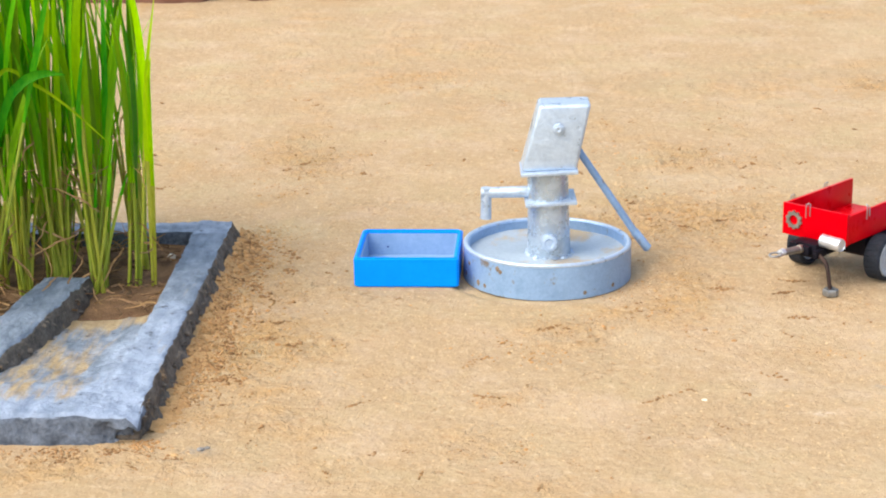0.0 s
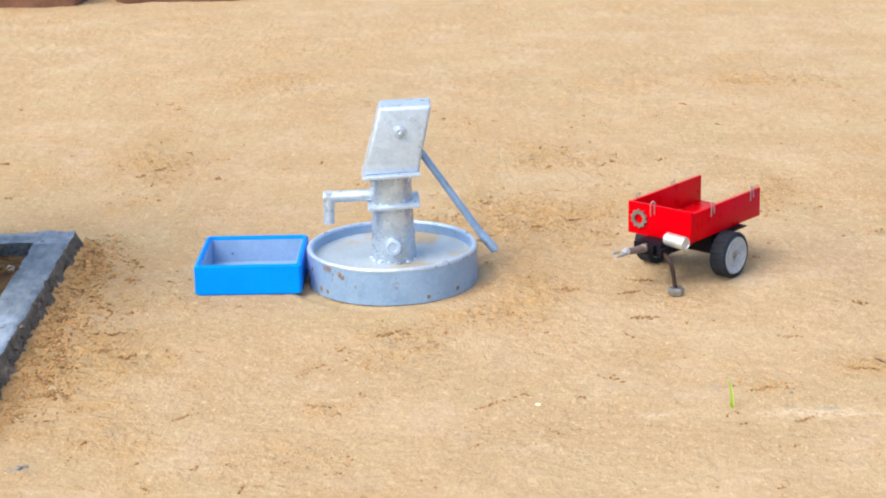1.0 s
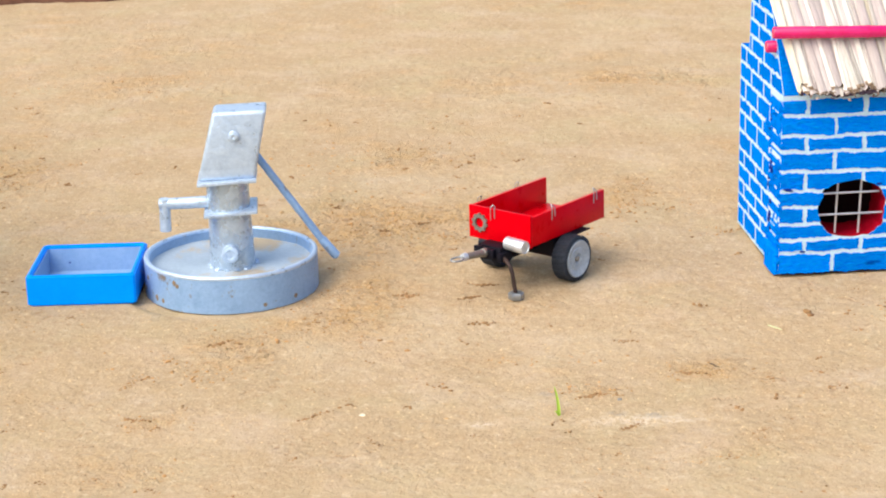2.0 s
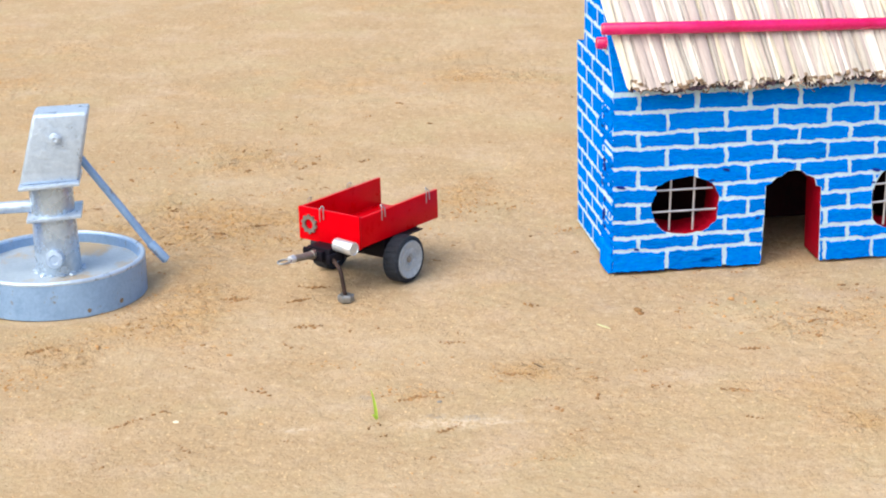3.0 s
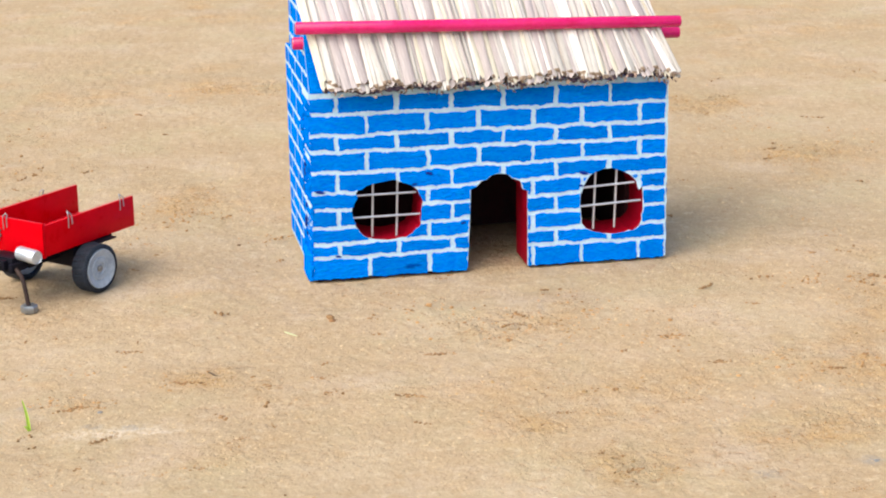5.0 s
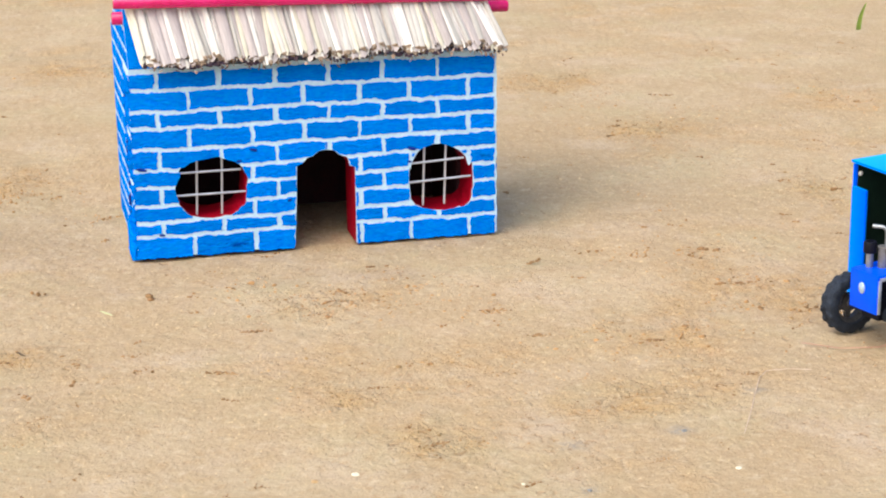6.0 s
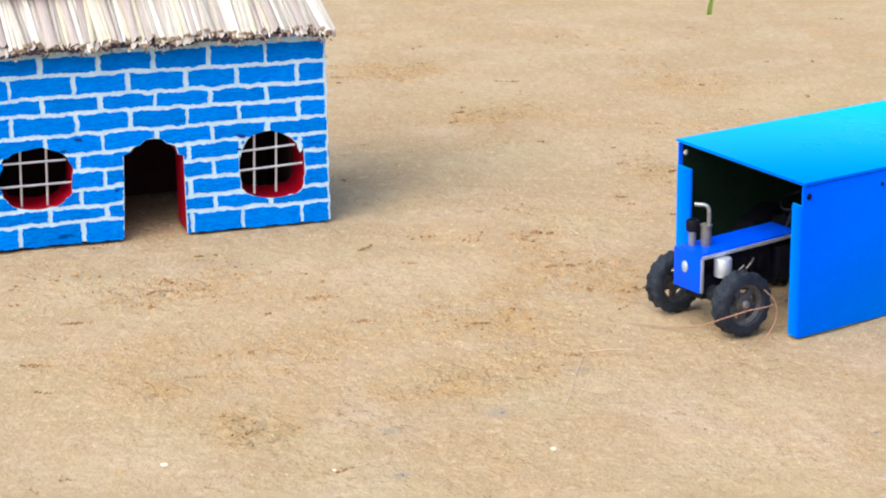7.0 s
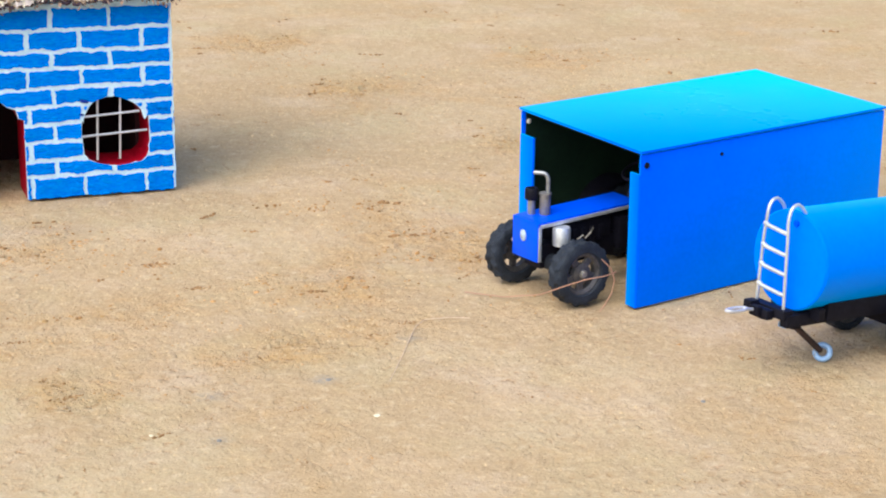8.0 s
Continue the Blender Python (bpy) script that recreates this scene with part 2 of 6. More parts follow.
# Near-black straw that paints the shadow under the eave.
EAVE_DARK = surface("eave_shadow_straw", (0.004, 0.006, 0.035), (0.10, 0.055, 0.045), rough=0.8, scale=120, fine=500, relief=0.4)
FRAYED = surface("frayed_straw", (0.045, 0.025, 0.025), (0.42, 0.30, 0.22), rough=0.8, scale=120, fine=500, relief=0.3, island=0.75)
STRAW_DARK = surface("straw_end", (0.13, 0.085, 0.060), (0.40, 0.30, 0.20), rough=0.8, scale=120, fine=500, relief=0.5)
PINK = surface("pink_paint", (0.52, 0.0, 0.075), (0.68, 0.008, 0.16), gloss=0.6, coat=0.0, rough=0.22, scale=40, fine=300, relief=0.2, depth=0.0005)
STEEL = surface("steel_wire", (0.46, 0.47, 0.51), (0.70, 0.71, 0.76), rough=0.38, metal=0.6, scale=90, fine=500, relief=0.2)
SILVER = surface("silver_paint", (0.38, 0.49, 0.63), (0.60, 0.72, 0.86), rough=0.30, metal=0.42, scale=60, fine=260, relief=0.8, depth=0.0018,
                 specks=(0.36, 0.35, 0.33), speck_scale=45, speck_from=0.68)
PIPE_SILVER = surface("dull_silver", (0.33, 0.43, 0.54), (0.62, 0.73, 0.84), rough=0.27, metal=0.58, scale=55, fine=300, relief=0.6, depth=0.0012)
GREY_PAINT = surface("grey_paint", (0.195, 0.325, 0.54), (0.32, 0.49, 0.74), rough=0.42, metal=0.2, scale=35, fine=300, relief=0.35, depth=0.0008,
                     specks=(0.22, 0.175, 0.12), speck_scale=60, speck_from=0.595)
DRY_MUD = surface("dry_mud", (0.17, 0.125, 0.085), (0.30, 0.235, 0.165), rough=0.9, scale=120, fine=500, relief=0.5)
BASIN = surface("muddy_cement", (0.29, 0.365, 0.43), (0.45, 0.54, 0.62), rough=0.4, scale=22, fine=260, relief=0.4, depth=0.0015,
                specks=(0.42, 0.345, 0.235), speck_scale=16, speck_from=0.53)
TUB_BLUE = surface("tub_blue", gloss=0.2, sheen_tint=(0.05, 0.65, 1.0), low=(0.0, 0.250, 0.95), high=(0.0, 0.300, 1.0), rough=0.5, scale=50, fine=400, relief=0.15, depth=0.0004, coat=0.0)
TUB_GREY = surface("tub_inside", (0.19, 0.33, 0.55), (0.28, 0.43, 0.66), rough=0.5, scale=40, fine=300, relief=0.2, depth=0.0005)
RED_BODY = surface("red_enamel", sheen_tint=(1.0, 0.10, 0.10), low=(0.52, 0.0, 0.003), high=(0.64, 0.0, 0.007), gloss=0.10, rough=0.3, scale=60, fine=400, relief=0.12, depth=0.0004)
BLACK = surface("black_paint", (0.003, 0.003, 0.006), (0.011, 0.011, 0.018), gloss=0.1, rough=0.45, scale=70, fine=400, relief=0.3, depth=0.0005)
RUBBER = surface("rubber", (0.007, 0.010, 0.016), (0.026, 0.034, 0.050), rough=0.7, scale=90, fine=500, relief=0.4, depth=0.0006,
                 specks=(0.15, 0.13, 0.10), speck_scale=110, speck_from=0.70)
RIM_GREY = surface("rim_grey", (0.25, 0.29, 0.335), (0.43, 0.48, 0.53), rough=0.5, specks=(0.20, 0.18, 0.155), speck_scale=130, speck_from=0.66, scale=60, fine=350, relief=0.25, depth=0.0005)
RIM_DARK = surface("rim_dark", (0.022, 0.026, 0.036), (0.13, 0.12, 0.115), rough=0.5, metal=0.3, scale=80, fine=400, relief=0.3)
ALU = surface("bare_aluminium", (0.44, 0.48, 0.53), (0.74, 0.78, 0.83), rough=0.33, metal=0.6, scale=60, fine=420, relief=0.4, depth=0.0006)
DULL_STEEL = surface("dull_steel", (0.20, 0.215, 0.225), (0.42, 0.44, 0.455), rough=0.35, metal=0.7, scale=70, fine=420, relief=0.3, depth=0.0005)
IRON = surface("dull_iron", (0.16, 0.15, 0.135), (0.34, 0.32, 0.29), rough=0.5, metal=0.6, scale=90, fine=500, relief=0.4, depth=0.0006)
RUSTY = surface("rusty_rod", (0.018, 0.011, 0.010), (0.06, 0.034, 0.028), rough=0.7, scale=90, fine=500, relief=0.4, depth=0.0006)
SHEET_BLUE = surface("sheet_blue", bloom=(0.0, 0.85, 1.0, 1.0), gloss=0.07, sheen_tint=(0.0, 0.9, 1.0), low=(0.0, 0.020, 0.80), high=(0.0, 0.052, 1.0), rough=0.30, scale=9, fine=260, relief=0.10, depth=0.0006, coat=0.0)
HOOD_BLUE = surface("hood_blue", gloss=0.15, sheen_tint=(0.05, 0.65, 1.0), low=(0.0, 0.06, 0.74), high=(0.0, 0.085, 0.86), rough=0.45, scale=40, fine=300, relief=0.15, depth=0.0004, coat=0.2)
TANK_BLUE = surface("tank_blue", bloom=(0.0, 0.66, 1.0, 0.7), gloss=0.12, sheen_tint=(0.0, 0.7, 1.0), low=(0.0, 0.115, 0.88), high=(0.0, 0.150, 0.96), rough=0.38, scale=20, fine=260, relief=0.10, depth=0.0005, coat=0.0)
# Dark green, lowered to near-black to hold the shed's inner shade.
DARK_GREEN = surface("shaded_green_paint", (0.004, 0.013, 0.008), (0.009, 0.028, 0.016), rough=0.6, scale=40, fine=300, relief=0.2)
SPROUT_GREEN = surface("sprout_green", (0.40, 0.62, 0.05), (0.58, 0.78, 0.15), rough=0.5, scale=60, fine=300, relief=0.2, thin=0.35)
OLIVE = surface("olive_leaf", (0.14, 0.22, 0.03), (0.30, 0.38, 0.07), rough=0.5, scale=60, fine=300, relief=0.2, thin=0.2)
CREAM = surface("cream_paint", (0.55, 0.52, 0.44), (0.76, 0.73, 0.64), rough=0.5, scale=120, fine=500, relief=0.2)
PALE_FIBRE = surface("pale_fibre", (0.50, 0.36, 0.25), (0.66, 0.52, 0.40), rough=0.7, scale=80, fine=400, relief=0.0)
DRY_BLADE = surface("dry_blade", (0.42, 0.46, 0.22), (0.58, 0.60, 0.34), rough=0.6, scale=80, fine=400, relief=0.0)
TWIG_BROWN = surface("twig_brown", (0.07, 0.045, 0.03), (0.14, 0.09, 0.055), rough=0.8, scale=80, fine=400, relief=0.3)
COPPER = surface("reddish_fibre", (0.30, 0.15, 0.10), (0.44, 0.25, 0.17), rough=0.6, scale=80, fine=400, relief=0.0)
LIME_BLADE = surface("lime_blade", (0.24, 0.60, 0.0), (0.54, 0.92, 0.004), rough=0.45, scale=14, fine=160, relief=0.3, depth=0.0005, per_piece=0.30, hue=0.03,
                     thin=0.5, stretch=(4, 4, 0.5))
BLADE = surface("green_blade", (0.03, 0.40, 0.004), (0.26, 0.78, 0.006), rough=0.45, scale=14, fine=160, relief=0.3, depth=0.0005, per_piece=0.45, hue=0.06,
                thin=0.5, stretch=(4, 4, 0.5))
STALK = surface("pale_stalk", (0.28, 0.40, 0.02), (0.60, 0.66, 0.12), rough=0.5, scale=30, fine=200, relief=0.3, depth=0.0005, per_piece=0.3,
                specks=(0.27, 0.13, 0.04), speck_scale=36, speck_from=0.58, thin=0.25, hue=0.03, stretch=(3, 3, 0.6))
DRY_LEAF = surface("dry_leaf", (0.22, 0.11, 0.04), (0.55, 0.36, 0.17), rough=0.75, scale=60, fine=300, relief=0.4, thin=0.15)
LITTER = surface("leaf_litter", (0.10, 0.055, 0.028), (0.30, 0.19, 0.10), rough=0.85, scale=60, fine=300, relief=0.3, island=0.5)
BRICK_EDGE = surface("earthen_kerb", (0.12, 0.055, 0.035), (0.26, 0.14, 0.10), rough=0.9, scale=8, fine=60, relief=0.7, depth=0.01)
PALE_CHIP = surface("pale_chip", (0.70, 0.62, 0.40), (0.86, 0.80, 0.62), rough=0.6, scale=100, fine=500, relief=0.2)
GREY_STONE = surface("grey_stone", (0.16, 0.155, 0.15), (0.32, 0.30, 0.275), rough=0.8, scale=150, fine=600, relief=0.5)


# ---- mesh tools ----
def thing(name, label, category, m=None, group=""):
    ob = new(name)
    ob.empty_display_size = 0.02
    ob.matrix_world = m or Matrix()
    return tagged(ob, label, category, group)


def mesh_of(name, bm, mats, sharp=38.0):
    bmesh.ops.recalc_face_normals(bm, faces=bm.faces[:])
    me = bpy.data.meshes.new(name)
    bm.to_mesh(me)
    bm.free()
    for m in mats if isinstance(mats, (list, tuple)) else [mats]:
        me.materials.append(m)
    me.polygons.foreach_set("use_smooth", [True] * len(me.polygons))
    me.set_sharp_from_angle(angle=radians(sharp))
    return me


def part(name, bm, material, parent, label="", sharp=38.0):
    ob = new(name, mesh_of(name, bm, material, sharp))
    ob.parent = parent
    return tagged(ob, label)


def shared(name, me, parent, m=None):
    ob = new(name, me)
    ob.parent = parent
    if m is not None:
        ob.matrix_local = m
    return ob


def block(bm, x0, x1, y0, y1, z0, z1, edge=0.0, seg=2, m=None):
    g = bmesh.ops.create_cube(bm, size=1.0)["verts"]
    for v in g:
        v.co = Vector((x0 + (v.co.x + 0.5) * (x1 - x0), y0 + (v.co.y + 0.5) * (y1 - y0), z0 + (v.co.z + 0.5) * (z1 - z0)))
        if m is not None:
            v.co = m @ v.co
    if edge:
        es = {ed for v in g for ed in v.link_edges}
        bmesh.ops.bevel(bm, geom=list(es), offset=edge, segments=seg, affect="EDGES", profile=0.6)
    return bm


def tube(bm, pts, r, n=12, ends=True):
    """A round bar along pts; r: one radius or one a point."""
    pts = [Vector(p) for p in pts]
    rad = r if isinstance(r, (list, tuple)) else [r] * len(pts)
    side, rings = None, []
    for i, p in enumerate(pts):
        d = (pts[min(i + 1, len(pts) - 1)] - pts[max(i - 1, 0)]).normalized()
        side = (side - d * side.dot(d)).normalized() if side else d.orthogonal().normalized()
        up = d.cross(side)
        rings.append([bm.verts.new(p + rad[i] * (math.cos(2 * math.pi * k / n) * side + math.sin(2 * math.pi * k / n) * up)) for k in range(n)])
    for a0, b0 in zip(rings, rings[1:]):
        for k in range(n):
            bm.faces.new((a0[k], a0[(k + 1) % n], b0[(k + 1) % n], b0[k]))
    if ends:
        bm.faces.new(rings[0][::-1])
        bm.faces.new(rings[-1])
    return bm


def bend(a0, b0, c0, n=6):
    """Points of a rounded corner at b0 from a0 to c0."""
    a0, b0, c0 = Vector(a0), Vector(b0), Vector(c0)
    return [(1 - s) ** 2 * a0 + 2 * s * (1 - s) * b0 + s * s * c0 for s in (k / n for k in range(n + 1))]


def lathe(bm, profile, n=48, m=None, closed=True):
    """A turned body round z; closed: the profile's ends are joined."""
    rings = []
    for r, z in profile:
        if r < 1e-6:
            rings.append([bm.verts.new((0, 0, z))])
        else:
            rings.append([bm.verts.new((r * math.cos(2 * math.pi * k / n), r * math.sin(2 * math.pi * k / n), z)) for k in range(n)])
    pairs = list(zip(rings, rings[1:])) + ([(rings[-1], rings[0])] if closed else [])
    for p, q in pairs:
        for k in range(n):
            k2 = (k + 1) % n
            vs = [p[k], p[k2] if len(p) > 1 else None, q[k2] if len(q) > 1 else None, q[k]] if len(p) > 1 and len(q) > 1 else (
                [p[0], q[k2], q[k]] if len(p) == 1 and len(q) > 1 else [p[k], p[k2], q[0]] if len(q) == 1 and len(p) > 1 else None)
            if vs:
                bm.faces.new(vs)
    if m is not None:
        bmesh.ops.transform(bm, matrix=m, verts=[v for ring in rings for v in ring])
    return bm


def at_axis(p, d):
    """A pose at p whose z points along d."""
    return Matrix.Translation(p) @ Vector(d).to_track_quat("Z", "Y").to_matrix().to_4x4()


def rough_box(bm, x0, x1, y0, y1, z0, z1, step, amp, size, top=None, seed=0.0, worn=0.0):
    """A block of many faces with an uneven, worn skin. top: height as a function of x and y."""
    nx, ny, nz = (max(2, round((b1 - a1) / step)) for a1, b1 in ((x0, x1), (y0, y1), (z0, z1)))
    grid = {}

    def vert(i, j, k):
        key = (i, j, k)
        if key not in grid:
            x, y = x0 + (x1 - x0) * i / nx, y0 + (y1 - y0) * j / ny
            zt = top(x, y) if top else z1
            z = z0 + (zt - z0) * k / nz
            p = Vector((x, y, z))
            o = Vector((noise.noise(p * size + Vector((seed, 0, 0))), noise.noise(p * size + Vector((0, 9 + seed, 0))), noise.noise(p * size + Vector((0, 0, 17 + seed)))))
            o += 0.7 * Vector((noise.noise(p * size * 3.1 + Vector((seed, 2, 0))), noise.noise(p * size * 3.1 + Vector((0, 19 + seed, 0))), noise.noise(p * size * 3.1 + Vector((0, 0, 27 + seed)))))
            o2 = noise.noise(p * size * 2.3 + Vector((seed, 5, 0)))
            edges = (i in (0, nx)) + (j in (0, ny)) + (k == nz)
            p += o * amp + Vector((0, 0, o2 * amp * 0.4))
            if worn and edges >= 2:
                centre = Vector(((x0 + x1) / 2, (y0 + y1) / 2, z0))
                p += (centre - p).normalized() * worn * (0.8 + 0.9 * noise.noise(p * size * 0.7))
            grid[key] = bm.verts.new(p)
        return grid[key]

    for i in range(nx):
        for j in range(ny):
            bm.faces.new((vert(i, j, nz), vert(i + 1, j, nz), vert(i + 1, j + 1, nz), vert(i, j + 1, nz)))
    for k in range(nz):
        for i in range(nx):
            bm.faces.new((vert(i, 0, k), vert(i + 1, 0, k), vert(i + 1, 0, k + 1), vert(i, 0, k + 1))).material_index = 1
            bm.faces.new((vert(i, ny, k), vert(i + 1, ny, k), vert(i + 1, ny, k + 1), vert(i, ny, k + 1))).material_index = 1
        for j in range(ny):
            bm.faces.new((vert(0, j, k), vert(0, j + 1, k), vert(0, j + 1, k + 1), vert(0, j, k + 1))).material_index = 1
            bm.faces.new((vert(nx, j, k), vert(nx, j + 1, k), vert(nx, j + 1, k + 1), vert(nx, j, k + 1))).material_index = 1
    return bm


def lump(bm, p, r, seed, flat=0.7, sub=1):
    vs = bmesh.ops.create_icosphere(bm, subdivisions=sub, radius=1.0)["verts"]
    for v in vs:
        k = 1 + 0.35 * noise.noise(v.co * 1.7 + Vector((seed * 3.7, seed, 0)))
        v.co = Vector(p) + Vector((v.co.x * r * k, v.co.y * r * k * 0.85, v.co.z * r * k * flat))
    return bm


# ---- ground ----
def spread(lo, hi, step, far):
    core = list(np.arange(lo, hi + step / 2, step))
    grow, out = step, []
    d = 0.0
    while d < far:
        grow *= 1.35
        d += grow
        out.append(d)
    return [lo - d for d in reversed(out)] + core + [hi + d for d in out]


# earth that has been scuffed up: centre, reach along x and y
LOOSENED = ((-0.15, 1.62, 0.075, 0.22), (-0.16, 2.14, 0.06, 0.09), (-0.07, 2.58, 0.14, 0.10), (0.26, 2.20, 0.09, 0.11), (0.24, 1.93, 0.09, 0.11), (0.13, 1.57, 0.05, 0.05),
            (0.07, 1.42, 0.03, 0.02), (0.23, 1.69, 0.06, 0.10), (0.50, 2.01, 0.05, 0.06), (0.50, 1.49, 0.03, 0.02), (0.76, 1.57, 0.06, 0.05), (0.41, 1.45, 0.03, 0.012),
            (0.57, 2.55, 0.06, 0.04), (1.09, 1.54, 0.07, 0.08), (0.98, 1.44, 0.07, 0.05), (1.26, 1.81, 0.05, 0.08), (0.73, 1.35, 0.04, 0.03), (0.79, 1.27, 0.03, 0.03),
            (1.44, 2.20, 0.06, 0.08), (1.17, 2.09, 0.06, 0.07), (0.93, 1.31, 0.04, 0.03), (1.11, 2.33, 0.06, 0.08), (-0.26, 1.29, 0.10, 0.03))


def lattice(x, y, size, seed):
    """Smooth gradient noise on a square lattice, about -0.7 to 0.7, for arrays of places."""
    rng = np.random.RandomState(seed)
    perm = rng.permutation(512)
    turn = rng.uniform(0, 2 * math.pi, 512)
    gx, gy = np.cos(turn), np.sin(turn)
    u, v = x * size + 0.37 * seed, y * size + 0.71 * seed
    i, j = np.floor(u).astype(int), np.floor(v).astype(int)
    u, v = u - i, v - j

    def corner(di, dj):
        k = perm[(perm[(i + di) & 511] + j + dj) & 511]
        return gx[k] * (u - di) + gy[k] * (v - dj)

    a0, b0 = u * u * u * (u * (u * 6 - 15) + 10), v * v * v * (v * (v * 6 - 15) + 10)
    low = corner(0, 0) * (1 - a0) + corner(1, 0) * a0
    high = corner(0, 1) * (1 - a0) + corner(1, 1) * a0
    return low * (1 - b0) + high * b0


def broken_crust(x, y):
    """How far the crust is broken at each place, 0 to 1."""
    near = np.zeros_like(x)
    for cx, cy, rx, ry in LOOSENED:
        near = np.maximum(near, np.exp(-((x - cx) / rx) ** 2 - ((y - cy) / ry) ** 2))
    k = 0.75 * near + 0.50 * lattice(x, y, 3.3, 3) + 0.55 * lattice(x, y, 11, 4) + 0.40 * lattice(x, y, 34, 5) - 0.09
    return np.clip(k * 1.6, 0, 1)


# small stains: centre, reach along x and y
PALE_DUST = ((0.440, 1.394, 0.040, 0.011), (0.47, 1.390, 0.018, 0.006), (0.32, 1.395, 0.012, 0.006))
ASH = ((1.019, 1.311, 0.009, 0.007), (0.945, 1.251, 0.009, 0.008), (0.870, 1.243, 0.009, 0.007), (0.376, 1.452, 0.007, 0.004), (0.452, 1.402, 0.010, 0.005), (-0.152, 1.316, 0.013, 0.008), (0.862, 1.169, 0.006, 0.005),
       (0.425, 1.408, 0.006, 0.004))


def stained(x, y, spots):
    return np.max([np.exp(-((x - cx) / rx) ** 2 - ((y - cy) / ry) ** 2) for cx, cy, rx, ry in spots], axis=0)


def earth_relief(x, y, loose):
    """Height of the sand: gentle swells, a fine uneven crust, and clods where it is broken."""
    z = 0.0013 * lattice(x, y, 7, 11) + 0.0010 * lattice(x, y, 26, 12) + 0.0007 * lattice(x, y, 75, 13) + 0.0006 * lattice(x, y, 170, 14)
    clods = 0.0040 * np.abs(lattice(x, y, 62, 15)) + 0.0026 * np.abs(lattice(x, y, 130, 16)) + 0.0012 * lattice(x, y, 210, 17) - 0.0012
    z = z + clods * loose ** 1.3 * np.clip((y - 1.15) / 0.45, 0.28, 1)
    sunk = np.maximum(np.abs(x - 0.77) / 0.185, np.abs(y - 1.80) / 0.125)
    ring = np.hypot(x - 0.1115, y - 1.7545) / 0.093
    ease = lambda u: np.clip(u, 0, 1) ** 2 * (3 - 2 * np.clip(u, 0, 1))
    sunk = sunk + 0.25 * lattice(x, y, 14, 31)
    z = z - np.maximum(0.0048 * ease((1.50 - sunk) / 0.46), 0.0042 * ease((1.12 - ring) / 0.16))
    shed = np.maximum(np.abs((x - 1.294) * 0.942 + (y - 1.447) * 0.335) / 0.15, np.abs((y - 1.447) * 0.942 - (x - 1.294) * 0.335) / 0.09)
    return z - 0.0016 * ease((1.25 - shed) / 0.28)


GROUND_X = np.array(spread(-0.56, 1.66, 0.0024, 120))
GROUND_Y = np.array([y for y in spread(1.0, 2.02, 0.0024, 120) if y < 2.021] + [y for y in spread(2.026, 3.3, 0.006, 120) if y > 2.025])
PLAN_X, PLAN_Y = np.meshgrid(GROUND_X, GROUND_Y)
HOME = (PLAN_X > -0.8) & (PLAN_X < 2.05) & (PLAN_Y > 0.85) & (PLAN_Y < 3.5)
GROUND_LOOSE = np.where(HOME, broken_crust(PLAN_X, PLAN_Y), 0.0)
GROUND_Z = np.where(HOME, earth_relief(PLAN_X, PLAN_Y, GROUND_LOOSE), 0.0)


def ground_cell(x, y):
    return min(len(GROUND_Y) - 1, int(np.searchsorted(GROUND_Y, y))), min(len(GROUND_X) - 1, int(np.searchsorted(GROUND_X, x)))


def ground_height(x, y):
    return float(GROUND_Z[ground_cell(x, y)])


def loosened(x, y):
    return float(GROUND_LOOSE[ground_cell(x, y)])


def quick_mesh(name, co, faces, material):
    """A mesh from arrays of places and of faces of one size."""
    me = bpy.data.meshes.new(name)
    count, size = faces.shape
    me.vertices.add(len(co))
    me.vertices.foreach_set("co", co.astype(np.float32).ravel())
    me.loops.add(count * size)
    me.loops.foreach_set("vertex_index", faces.astype(np.int32).ravel())
    me.polygons.add(count)
    me.polygons.foreach_set("loop_start", np.arange(0, count * size, size, dtype=np.int32))
    me.polygons.foreach_set("loop_total", np.full(count, size, dtype=np.int32))
    me.polygons.foreach_set("use_smooth", np.ones(count, dtype=bool))
    me.materials.append(material)
    me.update(calc_edges=True)
    me.validate()
    return me


def ground():
    co = np.stack([PLAN_X, PLAN_Y, GROUND_Z], axis=-1).reshape(-1, 3)
    w = len(GROUND_X)
    corner = (np.arange(len(GROUND_Y) - 1)[:, None] * w + np.arange(w - 1)[None, :]).ravel()
    me = quick_mesh("ground", co, np.stack([corner, corner + 1, corner + w + 1, corner + w], axis=1), SAND)
    me.attributes.new("loosened", "FLOAT", "POINT").data.foreach_set("value", GROUND_LOOSE.ravel().astype(np.float32))
    for key, spots in (("pale_dust", PALE_DUST), ("ash", ASH)):
        me.attributes.new(key, "FLOAT", "POINT").data.foreach_set("value", stained(PLAN_X, PLAN_Y, spots).ravel().astype(np.float32))
    return tagged(new("ground", me), "pale tan sandy earth, dry, with loosened orange patches", "ground", kind="structure")


ground()


